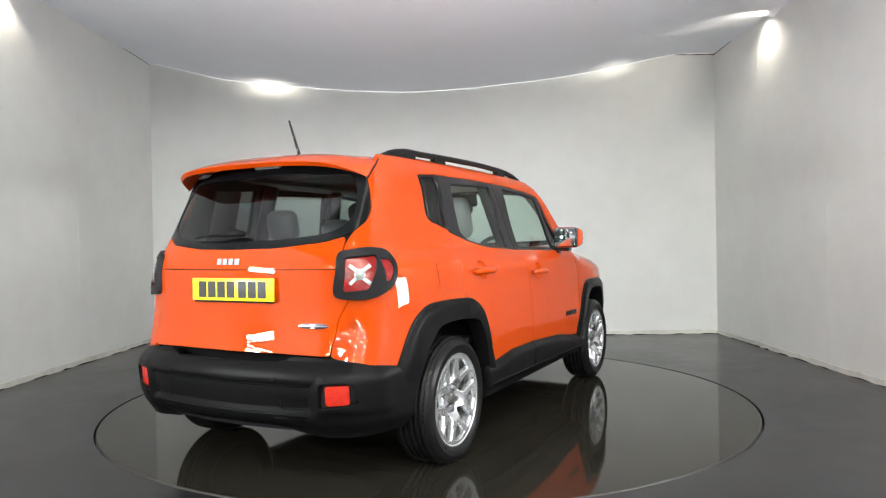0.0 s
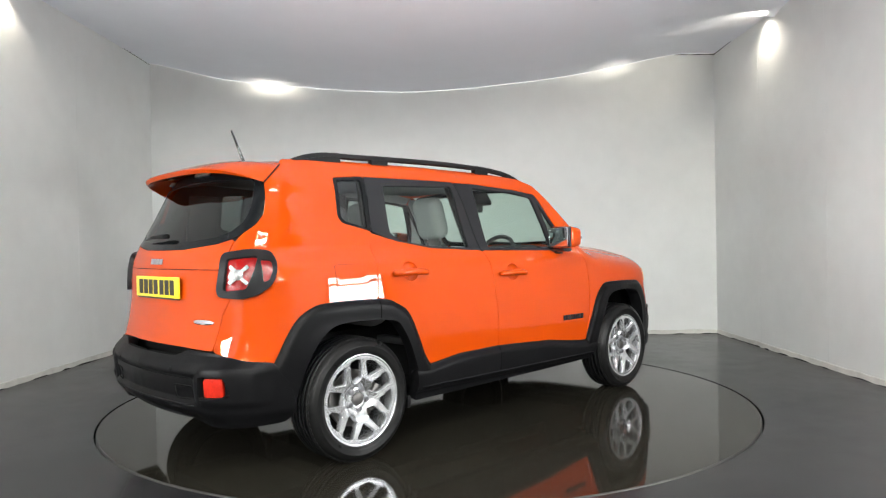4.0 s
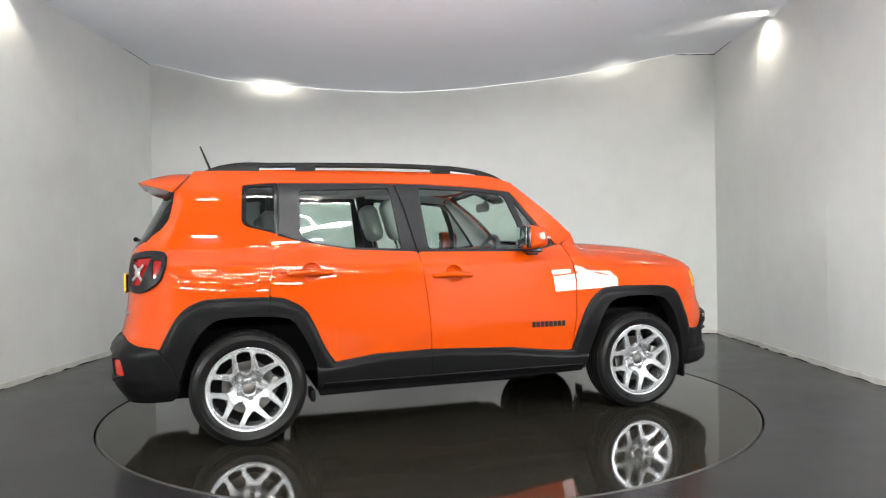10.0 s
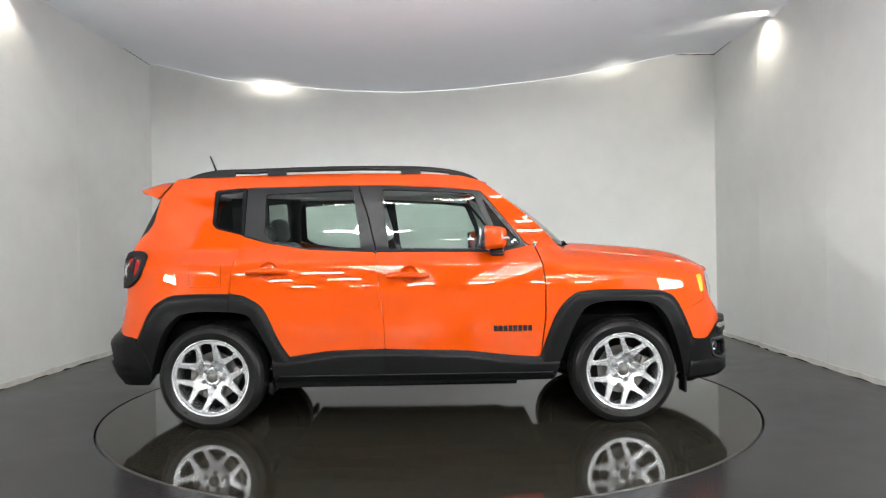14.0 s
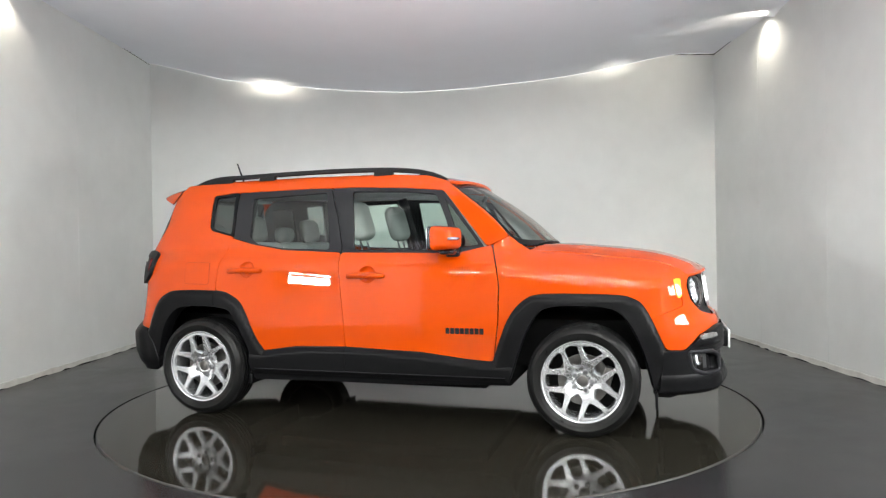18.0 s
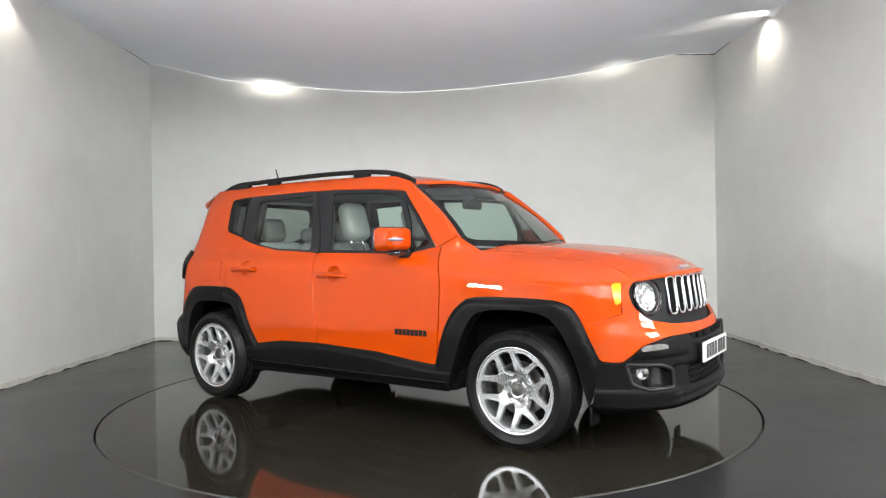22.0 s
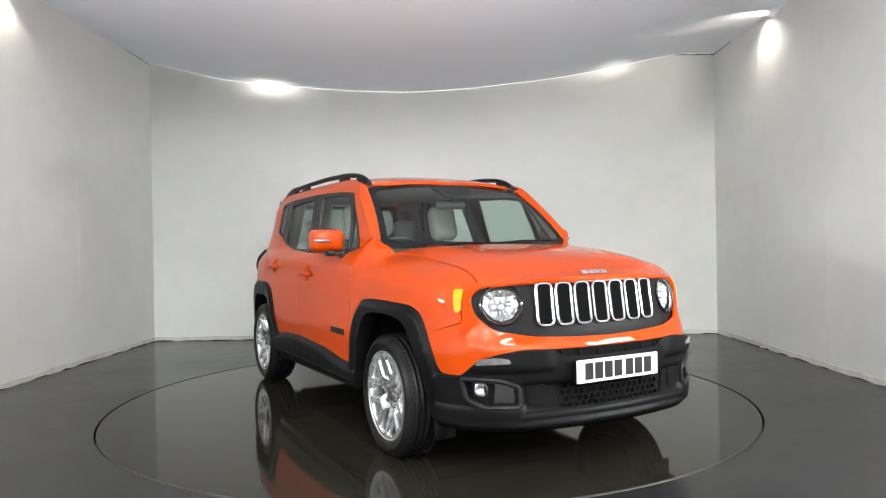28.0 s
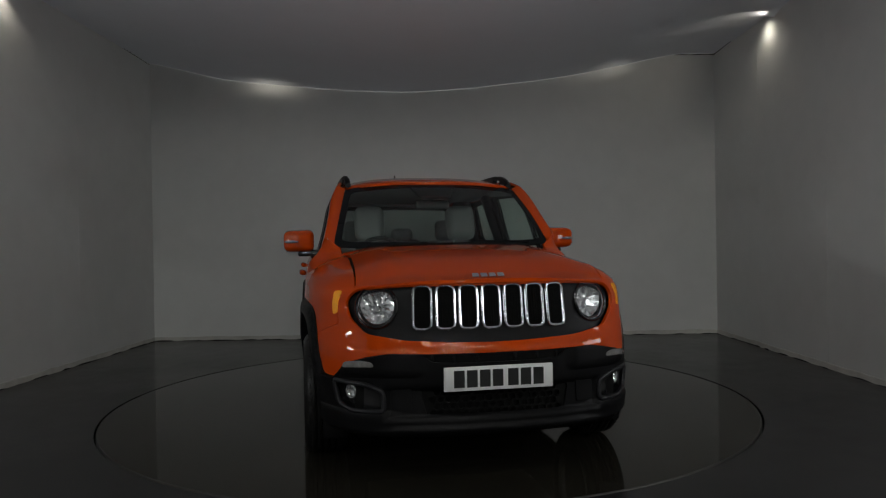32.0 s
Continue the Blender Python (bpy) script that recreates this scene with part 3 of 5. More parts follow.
def car():
    root = empty("car")
    tagged(root, "bright orange compact off-road car with black cladding on the turntable", "car")
    lay = hull

    # -- body sides: roof rail, pillars and rear quarter in one panel
    def quarter(mirror):
        line = sides(*DLO_TOP, *DLO_LOW[:3], *SPLIT_REAR[1:], wing=False)
        line += sides(*[q for q in REAR_ARCH[::-1] if q[0] < -1.2], wing=False)
        line += [at("r", -0.735, 0.585), at("r", -0.65, 0.605), at("r", -0.576, 0.630), at("r", -0.600, 0.80), at("r", -0.640, 0.885), at("r", -0.64, 1.0), at("r", -0.60, 1.105), at("r", -0.600, 1.155),
                 at("r", -0.612, 1.20), *[at("r", y - 0.003, z) for y, z in GLASS_EDGE[:-1]]]
        line += sides((-1.600, 1.560), (-1.575, 1.596), (-1.2, 1.612), (-0.6, 1.620), (0.0, 1.612), (0.30, 1.588), (0.43, 1.548), (0.555, 1.440), (0.735, 1.290), (0.845, 1.185), (0.748, 1.135), (0.712, 1.126), wing=False)
        return sheet("side_panel", rounded(line, 0.02, 3, 0.05), [], hull_plain, PAINT, root, "orange body side with roof rail and pillars", step=0.045, flip=True, mirror=mirror)
    both(quarter)

    def doors(mirror):
        made = []
        for name, top, low, front, rear, wins in (
                ("rear_door", [q for q in DLO_TOP if -1.13 < q[0] < -0.4], [q for q in DLO_LOW if -1.0 < q[0] < -0.3], SPLIT_MID, SPLIT_REAR,
                 [(-0.975, 1.482), (-0.41, 1.505), (-0.352, 1.115), (-0.70, 1.128), (-0.90, 1.160), (-0.975, 1.205)]),
                ("front_door", [q for q in DLO_TOP if q[0] > -0.3], [q for q in DLO_LOW if q[0] > -0.2], SPLIT_FRONT, SPLIT_MID,
                 [(-0.222, 1.505), (0.177, 1.488), (0.370, 1.463), (0.450, 1.275), (0.492, 1.102), (-0.180, 1.114)])):
            if name == "rear_door":
                skin = [(-1.120, 1.205)] + low + [(-0.263, 1.094)] + [(x - 0.003, z) for x, z in SPLIT_MID[3:]] + [(-0.554, 0.483)] + [(x, z + 0.004) for x, z in REAR_ARCH[::-1] if x > -1.17] + [(x + 0.006, z) for x, z in SPLIT_REAR[::-1][1:4]]
            else:
                skin = [(-0.256, 1.094)] + low[1:] + [(x - 0.005, z) for x, z in SPLIT_FRONT[:]] + [(0.60, 0.435), (0.318, 0.470), (-0.10, 0.491), (-0.199, 0.490)] + [(x + 0.003, z) for x, z in SPLIT_MID[::-1][1:2]]
            x0, z0 = (-0.934, 0.983) if name == "rear_door" else (-0.054, 0.947)
            ring = [at("x", x0 + 0.008 + 0.058 * math.cos(2 * math.pi * k / 28), z0 + 0.006 + 0.056 * math.sin(2 * math.pi * k / 28)) for k in range(28)]
            middle = sum(ring, Vector((0, 0))) / 28
            door = sheet(name, rounded(sides(*skin), 0.018, 3, 0.05), [ring], lay, PAINT, root, "orange painted door skin", step=0.045, flip=True, mirror=mirror)
            if name == "rear_door":
                edge = top[::-1][0:0] + [(-1.090, 1.524)] + [(-0.551, 1.531), (-0.384, 1.528), (-0.320, 1.333), (-0.263, 1.101)] + low[::-1] + [(-1.098, 1.216)]
            else:
                edge = [(-0.371, 1.528), (-0.188, 1.527), (0.178, 1.508), (0.412, 1.483), (0.698, 1.120), (0.531, 1.086), (-0.198, 1.101), (-0.251, 1.102), (-0.308, 1.333)]
            hole = rounded(sides(*wins, wing=False), 0.025, 4, 0.05)
            holes = [hole]
            panes = [wins]
            if name == "front_door":
                tri = [(0.425, 1.435), (0.490, 1.267), (0.515, 1.108), (0.665, 1.135)]
                holes.append(rounded(sides(*tri, wing=False), 0.015, 3, 0.05))
                panes.append(tri)
            sheet("window_frame", rounded(sides(*edge, wing=False), 0.006, 2, 0.05), holes, hull_plain, SATIN, door, "satin black window surround", step=0.06, flip=True, mirror=mirror, off=-0.003)
            for pane in panes:
                ob = sheet("window", rounded(sides(*pane, wing=False), 0.02, 3, 0.06), [], hull_plain, CLEAR if pane is wins else PRIVACY, door, "green tinted glass", step=0.08, thick=0, off=-0.012, flip=True, mirror=mirror)
                ob.visible_shadow = False
            made.append(door)
            sg = 1 if mirror else -1
            y0 = abs(hull(*at("x", x0, z0))[1])
            bm = bmesh.new()
            pts = [Vector((x0 + dx, sg * (y0 + dy), z0 + 0.004 * math.cos(dx * 20))) for dx, dy in ((-0.125, 0.006), (-0.117, 0.020), (-0.07, 0.030), (0, 0.033), (0.07, 0.030), (0.112, 0.022), (0.124, 0.006))]
            tube(bm, pts, [0.012, 0.016, 0.018, 0.019, 0.018, 0.017, 0.012], 10)
            part("handle", bm, PAINT, door, "orange pull handle")
            sheet("handle_cup", ring, [], lambda u, z, c=middle: Vector(hull(u, z)) + Vector((0, 0.004 + 0.024 * max(0, 1 - ((Vector((u, z)) - c).length / 0.057) ** 4), 0)), PAINT, door, "orange dished handle cup", step=0.012, thick=0, flip=True, mirror=mirror)
        return made
    right_doors, left_doors = both(doors)

    # -- fixed quarter windows
    def quarter_window(mirror):
        edge = [(-1.100, 1.524), (-1.123, 1.524), (-1.300, 1.509), (-1.309, 1.290), (-1.286, 1.263), (-1.108, 1.218)]
        pane = [(-1.122, 1.510), (-1.282, 1.498), (-1.290, 1.293), (-1.271, 1.270), (-1.124, 1.231)]
        frame_ob = sheet("quarter_window", rounded(sides(*edge, wing=False), 0.012, 3, 0.05), [rounded(sides(*pane, wing=False), 0.015, 3, 0.05)], hull_plain, FRIT, root, "fixed rear quarter window with black surround", step=0.06, flip=True, mirror=mirror, off=-0.003)
        ob = sheet("pane", rounded(sides(*pane, wing=False), 0.015, 3, 0.06), [], hull_plain, PRIVACY, frame_ob, "dark tinted glass", step=0.08, thick=0, off=-0.01, flip=True, mirror=mirror)
        ob.visible_shadow = False
    both(quarter_window)

    # -- front wings
    SHUT = []
    for x, y in ((0.96, 0.665), (1.05, 0.640), (1.15, 0.632), (1.3, 0.632), (1.45, 0.634), (1.6, 0.636), (1.7, 0.637), (1.78, 0.638), (1.83, 0.638), (1.865, 0.638)):
        lo, hi = 0.90, bonnet_top(x) + 0.005
        for _ in range(30):
            mid = (lo + hi) / 2
            lo, hi = (mid, hi) if abs(hull(*at("x", x, mid))[1]) > y else (lo, mid)
        SHUT.append((x, lo))
    def wing(mirror):
        line = sides(*[(x + 0.006, z) for x, z in SPLIT_FRONT[::-1]])
        line += sides((0.852, 1.182), (0.90, 1.135)) + [at("x", x, z) for x, z in SHUT] + [at("f", -0.642, 0.935), at("f", -0.700, 0.90), at("f", -0.722, 0.86), at("f", -0.72, 0.762)]
        line += sides((1.68, 0.700)) + sides(*[(x, z + 0.004) for x, z in FRONT_ARCH[::-1][1:]])[1:]
        return sheet("front_wing", rounded(line, 0.014, 3, 0.05), [], lay, PAINT, root, "orange front wing", step=0.04, flip=True, mirror=mirror)
    both(wing)

    # -- nose: orange fascia round the grille panel
    def band(fn, n=12):
        return [fn(-1 + 2 * i / n) for i in range(n + 1)]
    grille_line = [(-0.632, 0.930), (-0.40, 0.946), (0, 0.950), (0.40, 0.946), (0.632, 0.930), (0.684, 0.875), (0.672, 0.79), (0.60, 0.718), (0.42, 0.686), (0.2, 0.675), (0, 0.671), (-0.2, 0.675), (-0.42, 0.686), (-0.60, 0.718), (-0.672, 0.79), (-0.684, 0.875)]
    hole = rounded([at("f", y, z) for y, z in grille_line], 0.03, 3, 0.05)
    hole = [q if q.x < HALF else Vector((q.x - 2 * HALF, q.y)) for q in hole]
    line = [at("f", -0.648, 0.936), at("f", -0.3, 0.962), at("f", 0.0, 0.966), at("f", 0.3, 0.962), at("f", 0.648, 0.936), at("f", 0.700, 0.895), at("f", 0.716, 0.86), at("f", 0.714, 0.757)]
    corner = [at("x", 1.676, 0.696), at("x", 1.722, 0.600), at("x", 1.757, 0.516), at("x", 1.80, 0.511), at("f", -0.735, 0.510), at("f", -0.702, 0.555), at("f", -0.670, 0.592), at("f", -0.60, 0.615), at("f", -0.50, 0.632), at("f", -0.25, 0.627)]
    line += [Vector((-q.x, q.y)) for q in corner] + corner[::-1] + [at("f", -0.714, 0.757), at("f", -0.716, 0.86), at("f", -0.700, 0.895)]
    sheet("front_fascia", rounded(line, 0.02, 3, 0.05), [hole], lay, PAINT, root, "orange nose panel round the grille", step=0.04, flip=True, off=0.002)
    eyes = [[at("f", y + 0.086 * math.cos(2 * math.pi * k / 28), 0.848 + 0.086 * math.sin(2 * math.pi * k / 28)) for k in range(28)] for y in (-0.552, 0.552)]
    eyes = [[q if q.x < HALF else Vector((q.x - 2 * HALF, q.y)) for q in e] for e in eyes]
    grille = sheet("grille", hole, eyes, lay, GRILLE, root, "matt black front panel with seven upright chrome-edged slots", step=0.05, flip=True, off=-0.030)

    def relieved(shape):
        """The hull, pushed out along its plan by shape(y, z)."""
        def place(u, z):
            p = Vector(hull(u, z))
            d = Vector(hull(u + 0.01, z)) - Vector(hull(u - 0.01, z))
            n = Vector((-d.y, d.x, 0)).normalized()
            return p + n * shape(p.y, z)
        return place

    def on_nose(y, z, off=0.0):
        s = at("f", y, z)
        p, e = Vector(hull(s.x, z)), 0.01
        du = Vector(hull(s.x + e, z)) - Vector(hull(s.x - e, z))
        dv = Vector(hull(s.x, z + e)) - Vector(hull(s.x, z - e))
        n = dv.cross(du).normalized()
        if n.x < 0:
            n.negate()
        t = Vector((0, 0, 1)).cross(n).normalized()
        m = Matrix((t, n.cross(t), n)).transposed().to_4x4()
        return Matrix.Translation(p + n * off) @ m

    for i in range(7):
        y = (i - 3) * 0.1115
        m = on_nose(y, 0.838, -0.028)
        bm = bmesh.new()
        w, h = 0.043, 0.103
        loop = rounded([(-w, -h), (w, -h), (w, h), (-w, h)], 0.032, 5, 0.03)
        tube(bm, [(q.x, q.y, 0.006) for q in loop], 0.0072, 8, True)
        bmesh.ops.transform(bm, matrix=m, verts=bm.verts)
        ring = part("slot_surround", bm, CHROME, grille, "satin chrome slot ring")
        sheet("slot", loop, [], lambda u, v, m=m: m @ Vector((u, v, 0.003)), GAP, grille, "deep black opening", step=0.05, thick=0)
        bm = bmesh.new()
        for j in range(14):
            block(bm, (0, -0.088 + j * 0.013, 0.005), (0.07, 0.004, 0.004), 0)
        for j in range(5):
            block(bm, (-0.026 + j * 0.013, -0.003, 0.005), (0.004, 0.176, 0.004), 0)
        bmesh.ops.transform(bm, matrix=m, verts=bm.verts)
        part("mesh", bm, UNDER, ring, smooth=False)

    # -- headlamps
    for y in (-0.552, 0.552):
        m = on_nose(y, 0.847, -0.078) @ Matrix.Scale(0.98, 4)
        head = empty("headlamp", root)
        head.name = "headlamp"
        bm = bmesh.new()
        lathe(bm, [(0.106, 0.030), (0.110, 0.050), (0.104, 0.056), (0.098, 0.050), (0.096, 0.02)], 40, "z")
        bmesh.ops.transform(bm, matrix=m, verts=bm.verts)
        part("bezel", bm, GLOSS, head)
        bm = bmesh.new()
        lathe(bm, [(0.097, 0.044), (0.088, 0.030), (0.066, 0.014), (0.042, 0.004), (0.022, -0.002), (0.001, -0.004)], 26, "z")
        rng = random.Random(4)
        for v in bm.verts:
            v.co.z += rng.uniform(-0.006, 0.006) if v.co.xy.length < 0.09 else 0
        bmesh.ops.transform(bm, matrix=m, verts=bm.verts)
        part("bowl", bm, REFLECTOR, head, "faceted silver reflector bowl", smooth=False)
        bm = bmesh.new()
        lathe(bm, [(0.018, -0.02), (0.019, 0.026), (0.014, 0.031), (0.001, 0.032)], 24, "z")
        bmesh.ops.transform(bm, matrix=m @ Matrix.Translation((0, -0.010, 0)), verts=bm.verts)
        part("bulb_shield", bm, CHROME, head)
        bm = bmesh.new()
        lathe(bm, [(0.097, 0.048), (0.085, 0.062), (0.06, 0.073), (0.03, 0.078), (0.001, 0.079)], 40, "z")
        bmesh.ops.transform(bm, matrix=m, verts=bm.verts)
        part("lens", bm, LAMPGLASS, head, "clear round lens").visible_shadow = False

    # -- amber side markers on the wings
    def marker(mirror):
        line = [at("x", 1.800, 0.914), at("x", 1.836, 0.916), at("x", 1.844, 0.815), at("x", 1.822, 0.804)]
        return sheet("side_marker", rounded(line, 0.012, 3, 0.03), [], lay, AMBER, root, "amber side lamp", step=0.03, off=0.006, flip=True, mirror=mirror)
    both(marker)

    # -- front bumper
    corner_up = [at("x", 1.742, 0.511), at("x", 1.80, 0.506), at("f", -0.735, 0.505), at("f", -0.702, 0.550), at("f", -0.670, 0.587), at("f", -0.60, 0.610), at("f", -0.50, 0.628), at("f", -0.36, 0.628), at("f", -0.30, 0.588), at("f", -0.15, 0.582)]
    corner_low = [at("x", 1.70, 0.235), at("x", 1.80, 0.225), at("f", -0.70, 0.245), at("f", -0.5, 0.262), at("f", -0.2, 0.270)]
    line = [Vector((-q.x, q.y)) for q in corner_low] + corner_low[::-1] + corner_up + [Vector((-q.x, q.y)) for q in corner_up[::-1]]
    fog_line = [(-0.735, 0.500), (-0.60, 0.492), (-0.522, 0.460), (-0.520, 0.368), (-0.66, 0.366), (-0.715, 0.395)]
    hole_r = rounded([at("f", y, z) for y, z in fog_line], 0.022, 4, 0.05)
    hole_l = [Vector((-q.x, q.y)) for q in hole_r][::-1]
    intake = [(-0.36, 0.462), (0.36, 0.462), (0.33, 0.335), (-0.33, 0.335)]
    hole_m = rounded([at("f", y, z) for y, z in intake], 0.025, 4, 0.05)
    hole_m = [q if q.x < HALF else Vector((q.x - 2 * HALF, q.y)) for q in hole_m]
    def chin(y, z):
        y = abs(y)
        lip = (0.018 - 0.016 * smoothstep(0.40, 0.60, y)) * (1 - smoothstep(0.280, 0.302, z)) - 0.085 * (1 - smoothstep(0.250, 0.278, z)) + 0.008 * (1 - smoothstep(0.345, 0.365, z)) * smoothstep(0.44, 0.50, y)
        centre = -0.018 * (1 - smoothstep(0.49, 0.53, y)) * smoothstep(0.325, 0.345, z) * (1 - smoothstep(0.468, 0.490, z))
        brow = 0.012 * smoothstep(0.53, 0.55, z) * smoothstep(0.33, 0.40, y) * (1 - smoothstep(0.66, 0.72, y))
        return lip + centre + brow
    bumper = sheet("front_bumper", rounded(line, 0.02, 3, 0.03), [hole_r, hole_l, hole_m], relieved(chin), CLAD, root, "black textured plastic front bumper", step=0.015, flip=True, off=0.022, thick=0.05)
    for mirror in (False, True):
        sheet("intake", rounded([at("f", y, z) for y, z in [(-0.37, 0.47), (-0.0, 0.47), (-0.0, 0.33), (-0.34, 0.33)]], 0.01), [], lay, GAP, bumper, "dark lower air intake", step=0.06, thick=0, off=-0.03, flip=True, mirror=mirror)
        pocket = [(-0.40, 0.470), (-0.49, 0.462), (-0.485, 0.375), (-0.40, 0.370)]
        sheet("side_vent", rounded([at("f", y, z) for y, z in pocket], 0.012), [], lay, CLAD, bumper, "blanked side vent", step=0.03, off=0.010, thick=0.01, flip=True, mirror=mirror)
    cells = []
    for j in range(4):
        for i in range(-9, 10):
            y, z = (i + 0.5 * (j % 2)) * 0.038, 0.354 + j * 0.031
            if abs(y) < 0.315:
                cells.append([at("f", y + 0.0165 * math.cos(radians(60 * k + 30)), z + 0.0165 * math.sin(radians(60 * k + 30))) for k in range(6)])
    cells = [[q if q.x < HALF else Vector((q.x - 2 * HALF, q.y)) for q in c] for c in cells]
    sheet("intake_grid", hole_m, cells, lay, UNDER, bumper, "black honeycomb intake grid", step=0.08, thick=0.012, off=-0.008, flip=True)
    # upper slit of the bumper
    for mirror in (False, True):
        sheet("upper_intake", rounded([at("f", y, z) for y, z in [(-0.40, 0.624), (0.0, 0.624), (0.0, 0.570), (-0.34, 0.572)]], 0.006), [], lay, GAP, bumper, step=0.06, thick=0, off=0.004, flip=True, mirror=mirror)
        for y in (0.09, 0.20, 0.30):
            bm = bmesh.new()
            block(bm, (0, 0, 0), (0.014, 0.030, 0.012), 0.003)
            bmesh.ops.transform(bm, matrix=on_nose(y if mirror else -y, 0.606, 0.008), verts=bm.verts)
            part("rib", bm, UNDER, bumper)
        fog = sheet("fog_recess", rounded([at("f", y, z) for y, z in fog_line], 0.022, 4, 0.05), [], lay, GLOSS, bumper, "recessed fog lamp pocket", step=0.05, thick=0, off=-0.02, flip=True, mirror=mirror)
        bm = bmesh.new()
        loop = rounded([at("f", y, z) for y, z in fog_line], 0.022, 4, 0.04)
        sg = -1 if mirror else 1
        tube(bm, [Vector((q[0] + 0.020, sg * q[1] * 1.012, q[2])) for q in (hull(p.x, p.y) for p in loop)], 0.012, 8, True)
        part("fog_bezel", bm, SATIN, bumper)
        m = on_nose(0.668 if mirror else -0.668, 0.448, -0.016) @ Matrix.Scale(0.82, 4)
        bm = bmesh.new()
        lathe(bm, [(0.040, 0.0), (0.040, 0.020), (0.036, 0.022), (0.036, 0.014), (0.024, 0.0), (0.001, -0.004)], 28, "z")
        bmesh.ops.transform(bm, matrix=m, verts=bm.verts)
        lamp = part("fog_lamp", bm, REFLECTOR, bumper, "small round clear fog lamp")
        bm = bmesh.new()
        lathe(bm, [(0.036, 0.020), (0.028, 0.027), (0.015, 0.031), (0.001, 0.032)], 28, "z")
        bmesh.ops.transform(bm, matrix=m, verts=bm.verts)
        part("lens", bm, LAMPGLASS, lamp).visible_shadow = False
        sheet("indicator", rounded([at("f", y, z) for y, z in ((-0.675, 0.592), (-0.61, 0.599), (-0.565, 0.592), (-0.555, 0.574), (-0.685, 0.568))], 0.012), [], lay, LENSGREY, bumper, "smoked front indicator", step=0.03, thick=0.02, off=0.037, flip=True, mirror=mirror)

    def number_plate(name, m, face, parent, label):
        bm = bmesh.new()
        block(bm, (0, 0, 0.006), (0.52, 0.111, 0.012), 0.004)
        bmesh.ops.transform(bm, matrix=m, verts=bm.verts)
        plate = part(name, bm, face, parent, label)
        bars("character_bar", lambda u: m @ Matrix.Translation((u, 0, 0.0115)), [0.050, 0.050, 0.050, 0.050, 0.001, 0.050, 0.050, 0.050], 0.079, 0.011, INK, plate, 0.002)
        return plate
    number_plate("front_plate", Matrix.Translation((2.132, 0, 0.517)) @ Matrix(((0, 0, 1), (1, 0, 0), (0, 1, 0))).to_4x4(), PLATE_W, bumper, "white front plate with dark bars")
    bm = bmesh.new()
    block(bm, (2.107, 0, 0.517), (0.05, 0.50, 0.10), 0.01)
    part("plate_mount", bm, CLAD, bumper)

    # -- bonnet
    seam_z = curve_of([q[0] for q in SHUT] + [1.90], [q[1] for q in SHUT] + [0.932])

    def lid(x, y):
        p = plain_lid(x, y)
        ref = plain_lid(x, 0.636)
        return (p[0], y, p[2] + (seam_z(ref[0]) + 0.002 - ref[2]) * smoothstep(0.40, 0.636, abs(y)))

    def plain_lid(x, y):
        edge = max(0, abs(y) - 0.25) / 0.43
        ridge = 0.012 * smoothstep(0.34, 0.42, abs(y)) * (1 - smoothstep(0.50, 0.62, abs(y))) * (1 - smoothstep(1.55, 1.95, x))
        k = smoothstep(1.70, 1.99, x)
        return (x - 0.13 * (abs(y) / 0.66) ** 2.6 * k, y, bonnet_top(x) + 0.020 * (1 - min(1, (y / 0.66) ** 2)) * smoothstep(0.9, 1.15, x) * (1 - k) - 0.040 * edge ** 2 * (1 - 0.75 * k) + ridge * 0.7)
    half = []
    for x, z in SHUT:
        half.append((x, abs(hull(*at("x", x, z + 0.004))[1]) - 0.003))

    def unbend(x, y):
        k = x
        for _ in range(20):
            k = x + 0.13 * (y / 0.66) ** 2.6 * smoothstep(1.70, 1.99, k)
        return (k, y)
    half = [unbend(x, y) for x, y in half] + [(2.0, 0.640), (2.0, 0.4)]
    line = [(x, -y) for x, y in half] + [(2.0, 0)] + half[::-1] + [(1.02, 0.4), (1.055, 0), (1.02, -0.4)]
    bonnet = sheet("bonnet", rounded(line, 0.02, 3, 0.06), [], lid, PAINT, root, "orange bonnet", step=0.05)
    for y in (-0.35, 0.35):
        slab("washer_jet", (1.23, y, bonnet_top(1.23) + 0.006), (0.03, 0.022, 0.014), GLOSS, bonnet, bevel=0.004)
    # bonnet emblem as plain rounded bars
    bars("emblem_bar", lambda u: Matrix.Translation((1.968, u, 0.982)) @ Matrix(((0, -0.84, 0.54), (1, 0, 0), (0, 0.54, 0.84))).to_4x4(), [0.032, 0.032, 0.032, 0.032], 0.026, 0.010, EMBLEM, bonnet, 0.006)

    # -- windscreen
    def screen(y, v):
        x = 1.075 - 0.57 * v + 0.03 * math.sin(v * math.pi) - 0.15 * (y / 0.65) ** 2 * (1 - 0.25 * v)
        return (x, y, 1.112 + 0.440 * v + 0.012 * math.sin(v * math.pi) - 0.02 * (y / 0.6) ** 2 * v)
    outer = [(-0.705, 0.05), (-0.55, 0.03), (0, 0.0), (0.55, 0.03), (0.705, 0.05), (0.597, 1.0), (0.3, 1.03), (0, 1.04), (-0.3, 1.03), (-0.597, 1.0)]
    inner = [(-0.655, 0.120), (-0.50, 0.100), (0, 0.076), (0.50, 0.100), (0.655, 0.120), (0.572, 0.93), (0.3, 0.96), (0, 0.965), (-0.3, 0.96), (-0.565, 0.93)]
    ws = sheet("windscreen", rounded(outer, 0.09, 6, 0.05), [rounded(inner, 0.06, 5, 0.06)], screen, FRIT, root, "laminated windscreen with black border", step=0.06, off=-0.002, thick=0.008)
